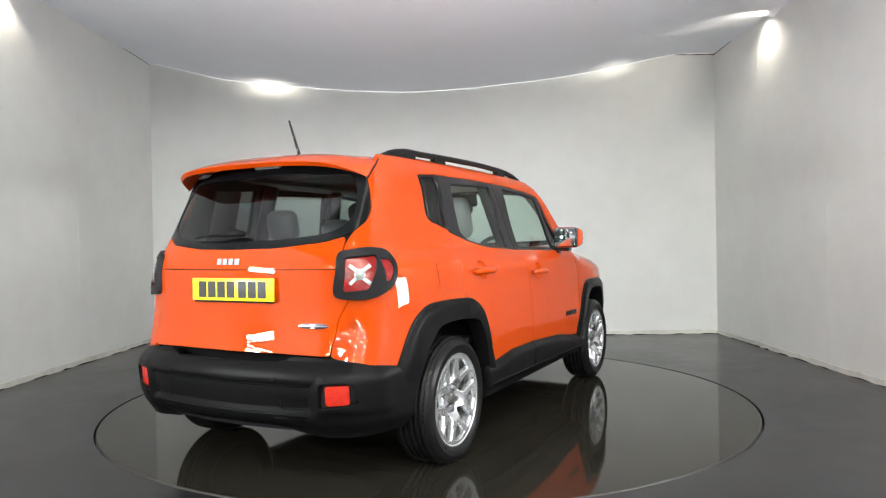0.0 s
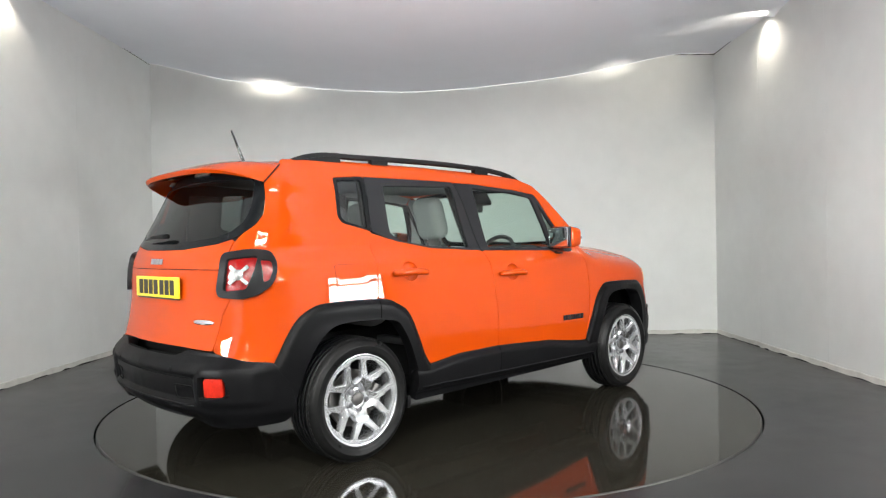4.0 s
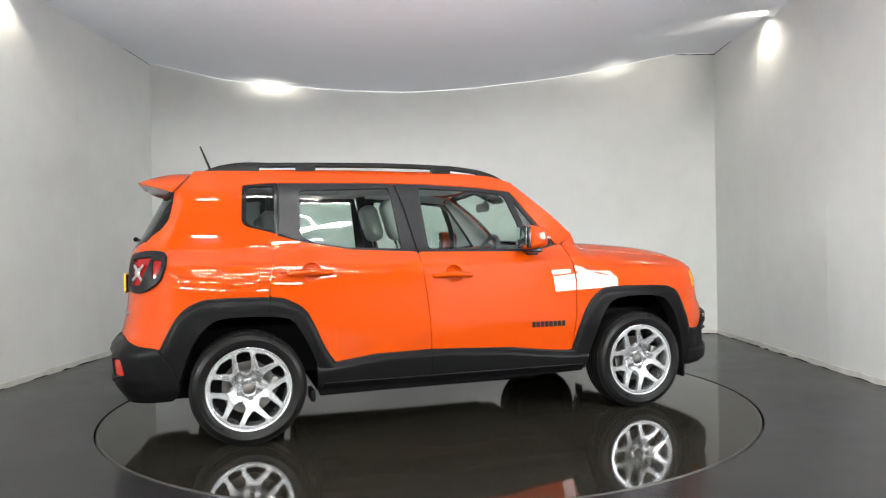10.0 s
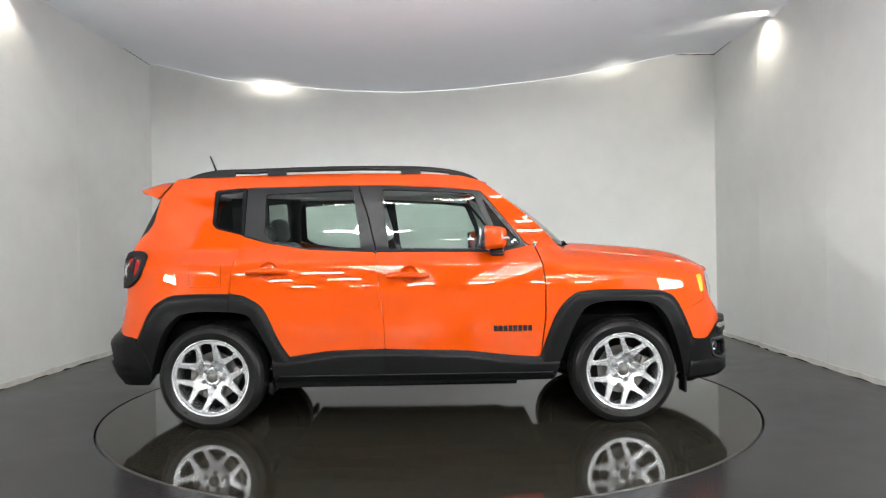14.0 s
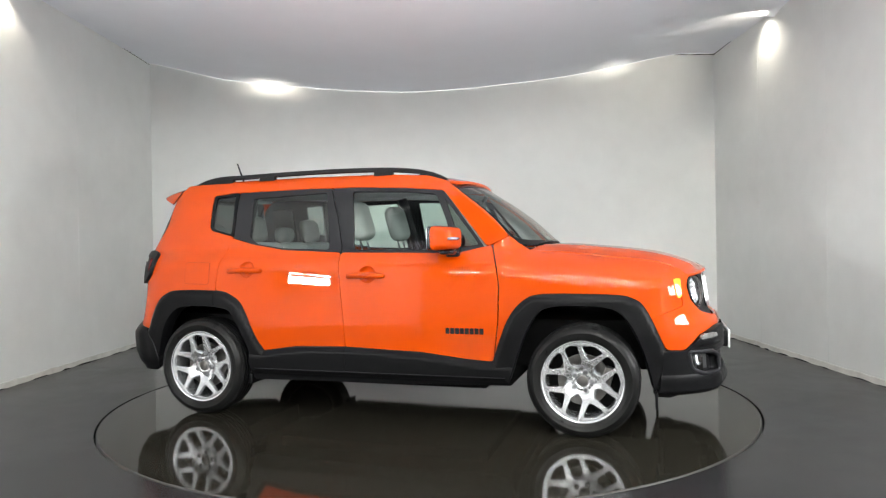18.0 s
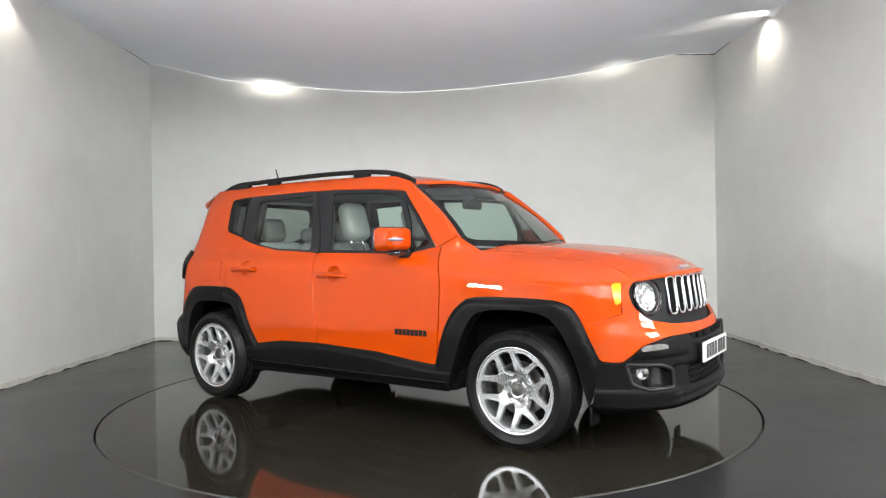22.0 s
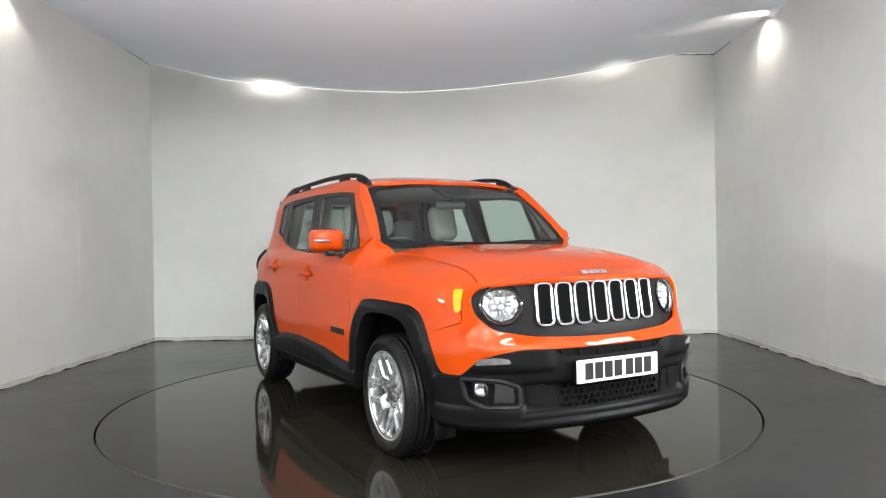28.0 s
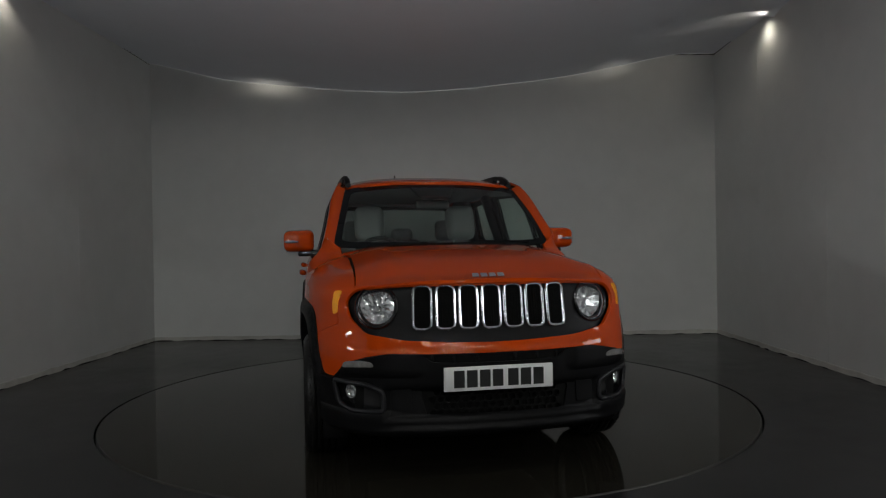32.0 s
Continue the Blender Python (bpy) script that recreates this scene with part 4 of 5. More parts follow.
    sheet("windscreen_glass", rounded(inner, 0.06, 5, 0.06), [], screen, CLEAR, ws, "lightly green tinted glass", step=0.08, thick=0, off=-0.004).visible_shadow = False
    sheet("sensor_cover", rounded([(-0.16, 1.01), (-0.10, 0.80), (0.10, 0.80), (0.16, 1.01)], 0.02), [], screen, RAIL, ws, "black sensor cover behind the glass", step=0.05, thick=0.02, off=-0.010)
    for a, b in (((1.045, -0.05, 1.128), (0.94, 0.55, 1.150)), ((1.00, -0.50, 1.122), (1.05, 0.02, 1.140))):
        bm = bmesh.new()
        tube(bm, [Vector(a), Vector(a).lerp(Vector(b), 0.5) + Vector((0.01, 0, 0.012)), Vector(b)], [0.012, 0.009, 0.005], 8)
        part("wiper", bm, CLAD, ws, "black wiper arm")
    slab("cowl", (0.985, 0, 1.082), (0.16, 1.10, 0.05), CLAD, root, "black scuttle panel under the windscreen", bevel=0.015)

    # -- the windscreen pillars' front faces
    for sg in (-1, 1):
        bm = bmesh.new()
        rows = []
        for i in range(13):
            k = i / 12
            x = 0.43 + (0.905 - 0.43) * k
            z = curve_of([0.43, 0.555, 0.735, 0.845, 0.905], [1.548, 1.440, 1.290, 1.185, 1.130])(x)
            a = Vector(hull(*at("x", x, z)))
            v = (z - 1.112) / 0.44
            b = Vector(screen(-(0.705 - 0.110 * v), v)) + Vector((-0.004, 0, 0.004))
            mid = a.lerp(b, 0.5) + Vector((0.018, -0.014, 0.010)) * (0.5 - 0.45 * smoothstep(0.65, 1, k))
            rows.append([bm.verts.new((q.x, q.y * -sg, q.z)) for q in (a, a.lerp(b, 0.22) + (mid - a.lerp(b, 0.5)) * 0.7, mid, a.lerp(b, 0.78) + (mid - a.lerp(b, 0.5)) * 0.6, b, b + Vector((-0.02, 0, -0.02)))])
        for p, q in zip(rows, rows[1:]):
            for i in range(5):
                bm.faces.new((p[i], p[i + 1], q[i + 1], q[i]))
        bmesh.ops.recalc_face_normals(bm, faces=bm.faces)
        inside = bmesh.new()
        lines = []
        for row in rows:
            a, mid, b = (Vector(row[i].co) for i in (0, 2, 4))
            k = len(lines) / 12
            d = Vector(hull_plain(*at("x", 0.418 + 0.287 * k, 1.487 - 0.367 * k, False)))
            lines.append([inside.verts.new(q) for q in (Vector((d.x - 0.01, -sg * (d.y + 0.020), d.z)), a + Vector((-0.03, -sg * 0.026, -0.012)), mid + Vector((-0.045, -sg * 0.03, -0.025)), b + Vector((-0.03, -sg * 0.005, -0.018)), b + Vector((-0.014, -sg * 0.02, -0.014)))])
        for p, q in zip(lines, lines[1:]):
            for i in range(4):
                inside.faces.new((p[i], p[i + 1], q[i + 1], q[i]))
        part("pillar_lining", inside, LINER, root, "pale grey inner pillar lining", angle=80)
        part("windscreen_pillar", bm, PAINT, root, "orange windscreen pillar", angle=60)

    # -- roof
    def top(x, y):
        k = (abs(y) / 0.60)
        return (x, y, roof_line(x) + 0.03 - 0.055 * k ** 3)
    roof_line = curve_of([-1.75, -1.54, -1.29, -0.926, -0.557, -0.185, 0.193, 0.40, 0.51], [1.555, 1.590, 1.607, 1.620, 1.622, 1.616, 1.598, 1.565, 1.540])
    line = [(-1.575, -0.592), (-1.2, -0.600), (-0.5, -0.602), (0.1, -0.60), (0.37, -0.597), (0.47, -0.45), (0.51, 0), (0.47, 0.45), (0.37, 0.597), (0.1, 0.60), (-0.5, 0.602), (-1.2, 0.60), (-1.575, 0.592)]
    roof = sheet("roof", rounded(line, 0.03, 3, 0.08), [], top, PAINT, root, "orange roof skin", step=0.08)
    slab("rear_header", (-1.63, 0, 1.535), (0.14, 1.10, 0.02), LINER, root, "pale grey lining over the rear window", bevel=0.005)
    slab("headliner", (-0.60, 0, 1.555), (1.95, 1.10, 0.02), LINER, root, "pale grey headlining", bevel=0.006)
    # spoiler: a wedge that carries the roof on over the rear window
    def section(y):
        k = min(1, abs(y / 0.612)) ** 2.6
        front = Vector((-1.577 + 0.0 * k, 0, roof_line(-1.575) + 0.03 - 0.062 * (abs(y) / 0.612) ** 3))
        e = k ** 3.5
        lip = Vector((-1.917 + 0.10 * k ** 1.2 + 0.115 * e, 0, 1.553 - 0.026 * k - 0.052 * e))
        low = lip + Vector((0.010, 0, -0.018 * (1 - e) - 0.006))
        under = Vector((-1.745 + 0.055 * k, 0, 1.563 - 0.030 * k - 0.070 * e))
        run = []
        for i in range(9):
            v = i / 8
            q = front.lerp(lip, v)
            q.z += 0.020 * math.sin(math.pi * v) * (1 - 0.3 * k)
            run.append(q)
        run += [lip + Vector((-0.004, 0, -0.006)), low, low.lerp(under, 0.5) + Vector((0, 0, 0.004)), under]
        return [Vector((q.x, y, q.z)) for q in run]
    bm = bmesh.new()
    spans = [0.612 * math.sin(math.pi / 2 * (i / 16 - 1)) for i in range(33)]
    rings = [[bm.verts.new(q) for q in section(y)] for y in spans]
    for p, q in zip(rings, rings[1:]):
        for i in range(len(p)):
            j = (i + 1) % len(p)
            bm.faces.new((p[i], p[j], q[j], q[i]))
    bm.faces.new(rings[0]), bm.faces.new(rings[-1])
    bmesh.ops.recalc_face_normals(bm, faces=bm.faces)
    sp = part("spoiler", bm, PAINT, root, "orange roof spoiler over the rear window", angle=32)
    slab("brake_lamp", (-1.735, -0.02, 1.551), (0.030, 0.17, 0.022), SILVER, sp, "clear high brake lamp under the spoiler", bevel=0.005)
    bm = bmesh.new()
    tube(bm, [Vector((-1.598 - 0.098 * i / 6, sg0 * 0.6135, 1.566 - 0.104 * i / 6)) for sg0 in (-1,) for i in range(7)], 0.0035, 6)
    part("spoiler_seam", bm, GAP, sp)
    bm = bmesh.new()
    tube(bm, [Vector((-1.598 - 0.098 * i / 6, 0.6135, 1.566 - 0.104 * i / 6)) for i in range(7)], 0.0035, 6)
    part("spoiler_seam", bm, GAP, sp)
    # aerial
    bm = bmesh.new()
    tube(bm, [(-1.475, -0.01, 1.615), (-1.482, -0.01, 1.655), (-1.55, -0.003, 1.824)], [0.014, 0.009, 0.0055], 8)
    part("aerial", bm, GLOSS, root, "thin black whip aerial")

    # -- roof rails
    for sg in (-1, 1):
        rail = empty("roof_rail", root)
        bm = bmesh.new()
        run = curve_of([-1.53, -1.45, -1.36, -1.1, -0.7, -0.2, 0.1, 0.25, 0.36, 0.41], [1.580, 1.612, 1.632, 1.642, 1.650, 1.650, 1.637, 1.616, 1.582, 1.555])
        xs = [-1.53 + 1.94 * i / 40 for i in range(41)]
        rings = []
        for x in xs:
            z = run(x)
            w = 0.017
            y = sg * (0.585 - 0.012 * abs(x + 0.5))
            rings.append([bm.verts.new((x, y + dy, z + dz)) for dy, dz in ((-w, -0.010), (-w, 0.006), (-w * 0.5, 0.014), (w * 0.5, 0.014), (w, 0.006), (w, -0.010), (0, -0.018))])
        for p, q in zip(rings, rings[1:]):
            for i in range(7):
                bm.faces.new((p[i], p[(i + 1) % 7], q[(i + 1) % 7], q[i]))
        bm.faces.new(rings[0]), bm.faces.new(rings[-1])
        bmesh.ops.recalc_face_normals(bm, faces=bm.faces)
        part("bar", bm, RAIL, rail, "satin black roof rail")
        for x0, x1 in ((-1.53, -1.20), (-0.98, -0.86), (-0.10, 0.03), (0.22, 0.41)):
            bm = bmesh.new()
            n = 6
            rings = []
            for i in range(n + 1):
                x = x0 + (x1 - x0) * i / n
                zt = run(x) - 0.008
                zb = min(zt - 0.004, roof_line(x) - 0.012)
                y = sg * (0.585 - 0.012 * abs(x + 0.5))
                rings.append([bm.verts.new((x, y + dy, z)) for dy, z in ((-0.015, zt), (0.015, zt), (0.019, zb), (-0.019, zb))])
            for p, q in zip(rings, rings[1:]):
                for i in range(4):
                    bm.faces.new((p[i], p[(i + 1) % 4], q[(i + 1) % 4], q[i]))
            bm.faces.new(rings[0]), bm.faces.new(rings[-1])
            bmesh.ops.recalc_face_normals(bm, faces=bm.faces)
            part("foot", bm, RAIL, rail)
    return root, roof_line


def car_rear(root):
    lay = hull

    def on_tail(y, z, off=0.0):
        s = at("r", y, z)
        p, e = Vector(hull(s.x, z)), 0.01
        du = Vector(hull(s.x + e, z)) - Vector(hull(s.x - e, z))
        dv = Vector(hull(s.x, z + e)) - Vector(hull(s.x, z - e))
        n = dv.cross(du).normalized()
        if n.x > 0:
            n.negate()
        t = Vector((0, 0, 1)).cross(n).normalized()
        m = Matrix((t, n.cross(t), n)).transposed().to_4x4()
        return Matrix.Translation(p + n * off) @ m

    half_gate = [(-0.0, 0.640), (-0.30, 0.640), (-0.570, 0.632), (-0.594, 0.80), (-0.634, 0.885), (-0.634, 1.0), (-0.592, 1.105), (-0.592, 1.15)]
    half_glass = [(0.0, 1.128), (-0.25, 1.132), (-0.50, 1.158), (-0.60, 1.195), *GLASS_EDGE, (-0.3, 1.565), (0.0, 1.572)]

    def mirrored(half):
        right = [at("r", y, z) for y, z in half]
        return right + [Vector((2 * HALF - q.x, q.y)) for q in right[::-1] if abs(q.x - HALF) > 0.004]
    gate_line = half_gate + [(-0.585, 1.178), (-0.50, 1.152), (-0.25, 1.127), (0.0, 1.123)]
    gate = sheet("tailgate", rounded(mirrored(gate_line), 0.015, 3, 0.05), [], lay, PAINT, root, "orange tailgate", step=0.045, flip=True)
    glass_line = rounded(mirrored(half_glass), 0.04, 4, 0.05)
    inner = [(0.0, 1.165), (-0.25, 1.168), (-0.48, 1.190), (-0.565, 1.225), (-0.60, 1.30), (-0.57, 1.42), (-0.53, 1.492), (0.0, 1.505)]
    inner_line = rounded(mirrored(inner), 0.05, 4, 0.05)
    border = sheet("rear_window", glass_line, [inner_line], lay, FRIT, root, "dark tinted rear window with black border", step=0.06, flip=True, off=0.0, thick=0.01)
    sheet("pane", inner_line, [], lay, PRIVACY, border, "dark privacy glass", step=0.08, flip=True, off=-0.003, thick=0).visible_shadow = False
    bm = bmesh.new()
    p0, p1 = on_tail(-0.02, 1.185, 0.03).translation, on_tail(0.30, 1.175, 0.02).translation
    tube(bm, [p0 + Vector((0, -0.04, 0.0)), p0, p0.lerp(p1, 0.5) + Vector((-0.012, 0, 0.006)), p1], [0.012, 0.016, 0.011, 0.004], 10)
    part("rear_wiper", bm, CLAD, border, "black rear wiper")
    # dark tube for the shade under the tailgate's overhang, and the plate itself
    bm = bmesh.new()
    tube(bm, [on_tail(y, 1.026, 0.000).translation for y in [0.62 - 0.0775 * i for i in range(17)]], 0.0019, 6)
    part("crease_shade", bm, GAP, gate, "dark line for the shade under the fold over the plate")
    m = on_tail(-0.020, 0.931, 0.004)
    bm = bmesh.new()
    block(bm, (0, 0, 0.006), (0.52, 0.111, 0.012), 0.004)
    bmesh.ops.transform(bm, matrix=m, verts=bm.verts)
    backing = bmesh.new()
    block(backing, (0, -0.008, 0.001), (0.50, 0.112, 0.012), 0.004)
    bmesh.ops.transform(backing, matrix=m, verts=backing.verts)
    part("plate_mount", backing, GLOSS, gate)
    plate = part("rear_plate", bm, PLATE_Y, gate, "yellow rear plate with dark bars")
    bars("character_bar", lambda u: m @ Matrix.Translation((u, 0, 0.0115)), [0.050, 0.050, 0.050, 0.050, 0.001, 0.050, 0.050, 0.050], 0.079, 0.011, INK, plate, 0.002)
    bars("emblem_bar", lambda u: on_tail(0.02 + u, 1.065, 0.001), [0.030, 0.030, 0.030, 0.030], 0.030, 0.009, EMBLEM, gate, 0.006)
    bm = bmesh.new()
    lathe(bm, [(0.078, 0.0), (0.075, 0.004), (0.06, 0.007), (0.001, 0.008)], 32, "z")
    bmesh.ops.transform(bm, matrix=on_tail(-0.478, 0.765, 0.001) @ Matrix.Diagonal((1, 0.19, 1, 1)), verts=bm.verts)
    part("badge", bm, CHROME, gate, "small oval chrome badge")

    # -- tail lamps
    for mirror in (False, True):
        edge = [at("r", -0.575, 1.100), at("r", -0.66, 1.116), at("x", -1.79, 1.118), at("x", -1.722, 1.104), at("x", -1.722, 1.04), at("x", -1.752, 0.95), at("x", -1.815, 0.902), at("r", -0.70, 0.885), at("r", -0.590, 0.892), at("r", -0.572, 0.92)]
        main = [at("r", -0.612, 1.074), at("r", -0.712, 1.082), at("r", -0.716, 0.930), at("r", -0.612, 0.920)]
        side = [at("x", -1.788, 1.064), at("x", -1.743, 1.058), at("x", -1.744, 1.02), at("x", -1.766, 0.972), at("x", -1.790, 0.962)]
        holes = [rounded(main, 0.02, 4, 0.04), rounded(side, 0.012, 3, 0.03)]
        lamp = sheet("tail_lamp", rounded(edge, 0.035, 5, 0.04), holes, lay, RAIL, root, "square tail lamp in a black frame", step=0.04, flip=True, mirror=mirror, off=0.024, thick=0.05)
        sheet("lens", rounded(main, 0.02, 4, 0.04), [], lay, RED, lamp, "red lens with a silver cross", step=0.04, flip=True, mirror=mirror, off=0.007, thick=0.0)
        sheet("side_lens", rounded(side, 0.012, 3, 0.03), [], lay, RED, lamp, "red side lens", step=0.04, flip=True, mirror=mirror, off=0.015, thick=0.0)
        seal = [at("r", -0.70, 1.115), at("r", -0.70, 1.30), at("r", -0.60, 1.30), at("r", -0.52, 1.17), at("r", -0.55, 1.115)]
        sheet("window_seal", seal, [], lay, GAP, border, step=0.05, flip=True, mirror=mirror, off=-0.014, thick=0)
        y = -0.682
        m = on_tail(-y if mirror else y, 1.0, 0.009)
        bm = bmesh.new()
        for a in (38, 142, 218, 322):
            c, s = math.cos(radians(a)), math.sin(radians(a))
            block(bm, (c * 0.031, s * 0.040, 0.003), (0.060, 0.018, 0.005), 0.002, pose(0, 0, 0, 0, 0, a))
        lathe(bm, [(0.026, 0.004), (0.02, 0.010), (0.001, 0.012)], 16, "z")
        bmesh.ops.transform(bm, matrix=m, verts=bm.verts)
        part("cross", bm, SILVER, lamp, "silver cross")

    # -- rear bumper
    half = [(-0.0, 0.575), (-0.32, 0.575), (-0.40, 0.622), (-0.62, 0.612), (-0.735, 0.575)]
    right = [at("r", y, z) for y, z in half] + sides((-1.765, 0.565), (-1.70, 0.48), (-1.655, 0.35), (-1.70, 0.290)) + [at("r", y, z) for y, z in ((-0.72, 0.272), (-0.55, 0.268), (-0.42, 0.275), (-0.30, 0.325), (0.0, 0.330))]
    line = right + [Vector((2 * HALF - q.x, q.y)) for q in right[::-1] if abs(q.x - HALF) > 0.004]
    pocket = [(-0.560, 0.515), (-0.680, 0.520), (-0.700, 0.43), (-0.545, 0.400)]
    hole_r = rounded([at("r", y, z) for y, z in pocket], 0.02, 4, 0.04)
    hole_l = [Vector((2 * HALF - q.x, q.y)) for q in hole_r][::-1]
    def sculpt(y, z):
        y = abs(y)
        panel = -0.016 * (1 - smoothstep(0.50, 0.54, y)) * smoothstep(0.372, 0.392, z) * (1 - smoothstep(0.505, 0.525, z))
        tuck = -0.040 * (1 - smoothstep(0.30, 0.365, z)) * (1 - smoothstep(0.42, 0.60, y)) - 0.030 * (1 - smoothstep(0.27, 0.36, z))
        ledge = -0.022 * smoothstep(0.545, 0.60, z)
        horn = 0.010 * smoothstep(0.54, 0.58, y) * (1 - smoothstep(0.76, 0.80, y)) * smoothstep(0.37, 0.40, z) * (1 - smoothstep(0.53, 0.56, z))
        vent = -0.010 * smoothstep(0.36, 0.37, y) * (1 - smoothstep(0.485, 0.495, y)) * smoothstep(0.395, 0.405, z) * (1 - smoothstep(0.445, 0.455, z))
        return panel + tuck + ledge + horn + vent

    def lay_bumper(u, z):
        p = Vector(hull(u, z))
        d = Vector(hull(u + 0.01, z)) - Vector(hull(u - 0.01, z))
        return p + Vector((-d.y, d.x, 0)).normalized() * sculpt(p.y, z)
    bumper = sheet("rear_bumper", rounded(line, 0.02, 3, 0.03), [hole_r, hole_l], lay_bumper, CLAD, root, "black textured plastic rear bumper", step=0.018, flip=True, off=0.028, thick=0.06)
    for mirror in (False, True):
        sheet("reflector_pocket", hole_r, [], lay, SATIN, bumper, step=0.04, flip=True, mirror=mirror, off=0.0, thick=0)
        sheet("reflector", rounded([at("r", y, z) for y, z in ((-0.578, 0.503), (-0.672, 0.508), (-0.672, 0.425), (-0.578, 0.418))], 0.015, 4, 0.03), [], lay, REDREF, bumper, "red rear reflector", step=0.03, flip=True, mirror=mirror, off=0.022, thick=0.02)
        sheet("step_pad", rounded([at("r", y, z) for y, z in ((-0.02, 0.60), (-0.36, 0.60), (-0.42, 0.575), (-0.02, 0.560))], 0.01), [], lay, GAP, bumper, step=0.05, flip=True, mirror=mirror, off=0.004, thick=0)
        sheet("diffuser", rounded([at("r", y, z) for y, z in ((0.0, 0.365), (-0.40, 0.360), (-0.46, 0.335), (-0.48, 0.29), (-0.35, 0.270), (0.0, 0.270))], 0.015), [], lay, SATIN, bumper, step=0.05, flip=True, mirror=mirror, off=-0.030, thick=0.03)
        for y in (-0.33, -0.80):
            m = on_tail((-y if mirror else y) * (1 if y > -0.5 else 0.93), 0.53, 0.026)
            bm = bmesh.new()
            lathe(bm, [(0.012, 0.0), (0.012, 0.003), (0.001, 0.0045)], 16, "z")
            bmesh.ops.transform(bm, matrix=m, verts=bm.verts)
            part("parking_sensor", bm, CLAD, bumper)

    def rib(name, line, r, mat):
        bm = bmesh.new()
        pts = []
        for y, z in line:
            s = at("r", y, z)
            p, e = Vector(lay_bumper(s.x, z)), 0.01
            d = Vector(hull(s.x + e, z)) - Vector(hull(s.x - e, z))
            pts.append(p + Vector((-d.y, d.x, 0)).normalized() * 0.028)
        tube(bm, pts, r, 6)
        part(name, bm, mat, bumper)
    for sg in (-1, 1):
        loop = rounded([Vector((sg * 0.355, 0.462)), Vector((sg * 0.492, 0.462)), Vector((sg * 0.486, 0.398)), Vector((sg * 0.362, 0.392))], 0.012, 3, 0.03)
        rib("vent_outline", [(q.x, q.y) for q in loop] + [(loop[0].x, loop[0].y)], 0.0035, UNDER)
        rib("moulding", [(sg * (0.30 + 0.03 * i), 0.345 + 0.016 * math.sin(math.pi * min(1, i / 6)) - 0.004 * i) for i in range(9)], 0.006, CLAD)
    rib("moulding", [(-0.50 + 0.05 * i, 0.368) for i in range(21)], 0.0055, CLAD)
    rib("panel_groove", [(-0.49 + 0.049 * i, 0.502) for i in range(21)], 0.003, UNDER)

    # -- arches and sill cladding
    def outward(u, z, d, base=hull_plain):
        p = Vector(base(u, z))
        e = Vector(base(u + 0.01, z)) - Vector(base(u - 0.01, z))
        return p + Vector((-e.y, e.x, 0)).normalized() * d

    def arch_lay(line, base):
        """The body pushed out into a flare that rolls off towards its outer edge."""
        a = np.array(line[:-1])
        d = np.array(line[1:]) - a
        span = (d * d).sum(1)

        def place(u, z):
            q = np.array((base(u, z)[0], z))
            k = np.clip(((q - a) * d).sum(1) / span, 0, 1)
            gap = math.sqrt(((a + d * k[:, None] - q) ** 2).sum(1).min())
            return outward(u, z, 0.020 * smoothstep(-0.008, 0.034, gap) - 0.004 * smoothstep(0.045, 0.10, gap), base)
        return place
    SILL_TOP = [(-0.790, 0.452), (-0.554, 0.485), (-0.209, 0.492), (0.318, 0.472), (0.60, 0.438), (0.775, 0.425)]
    sill_top = curve_of([q[0] for q in SILL_TOP], [q[1] for q in SILL_TOP])

    def sill_lay(u, z):
        """A sloping ledge at the top, an upright face, and a step back under it."""
        d = sill_top(hull_plain(u, z)[0]) - z
        return outward(u, z, 0.026 * smoothstep(0.0, 0.046, d) - 0.010 * (1 - smoothstep(0.325, 0.338, z)) - 0.022 * (1 - smoothstep(0.285, 0.325, z)))
    for mirror in (False, True):
        for out, inn, base in ((REAR_ARCH, REAR_ARCH_IN, hull_plain), (FRONT_ARCH, FRONT_ARCH_IN, hull)):
            sheet("arch_flare", rounded(sides(*out, *inn), 0.035, 4, 0.018), [], arch_lay(out, base), CLAD, root, "black plastic wheel arch flare", step=0.02, flip=True, mirror=mirror, off=0.004, thick=0.09)
        sill = SILL_TOP + [(0.905, 0.46), (0.850, 0.284), (0.318, 0.272), (-0.212, 0.264), (-0.560, 0.258), (-0.890, 0.254), (-0.905, 0.44)]
        ob = sheet("sill_cladding", rounded(sides(*sill), 0.012, 3, 0.03), [], sill_lay, CLAD, root, "black plastic sill and lower door cladding", step=0.018, flip=True, mirror=mirror, off=0.004, thick=0.06)
        sg = 1 if mirror else -1

        def seam(name, line, r, mat, lay_on, off=0.0045):
            bm = bmesh.new()
            pts = []
            for x, z in line:
                q = at("x", x, z, False)
                p = Vector(lay_on(q.x, q.y))
                pts.append(Vector((p.x, sg * (abs(p.y) + off), p.z)))
            tube(bm, pts, r, 6)
            part(name, bm, mat, ob)
        seam("sill_crease", [(-0.86 + 0.1 * i, 0.333) for i in range(18)], 0.0032, SATIN, sill_lay)
        seam("shut_line", [(-0.203, 0.484 - 0.02 * i) for i in range(8)], 0.0025, GAP, sill_lay)
        seam("shut_line", [(-1.168, 0.843 - 0.016 * i) for i in range(7)], 0.0025, GAP, arch_lay(REAR_ARCH, hull_plain))
        slab("air_deflector", (1.700, sg * 0.735, 0.220), (0.018, 0.12, 0.105), CLAD, root, "black plastic flap ahead of the wheel", bevel=0.010)
        slab("air_deflector", (-0.925, sg * 0.755, 0.250), (0.030, 0.16, 0.070), CLAD, root, "black plastic flap ahead of the wheel", bevel=0.010)
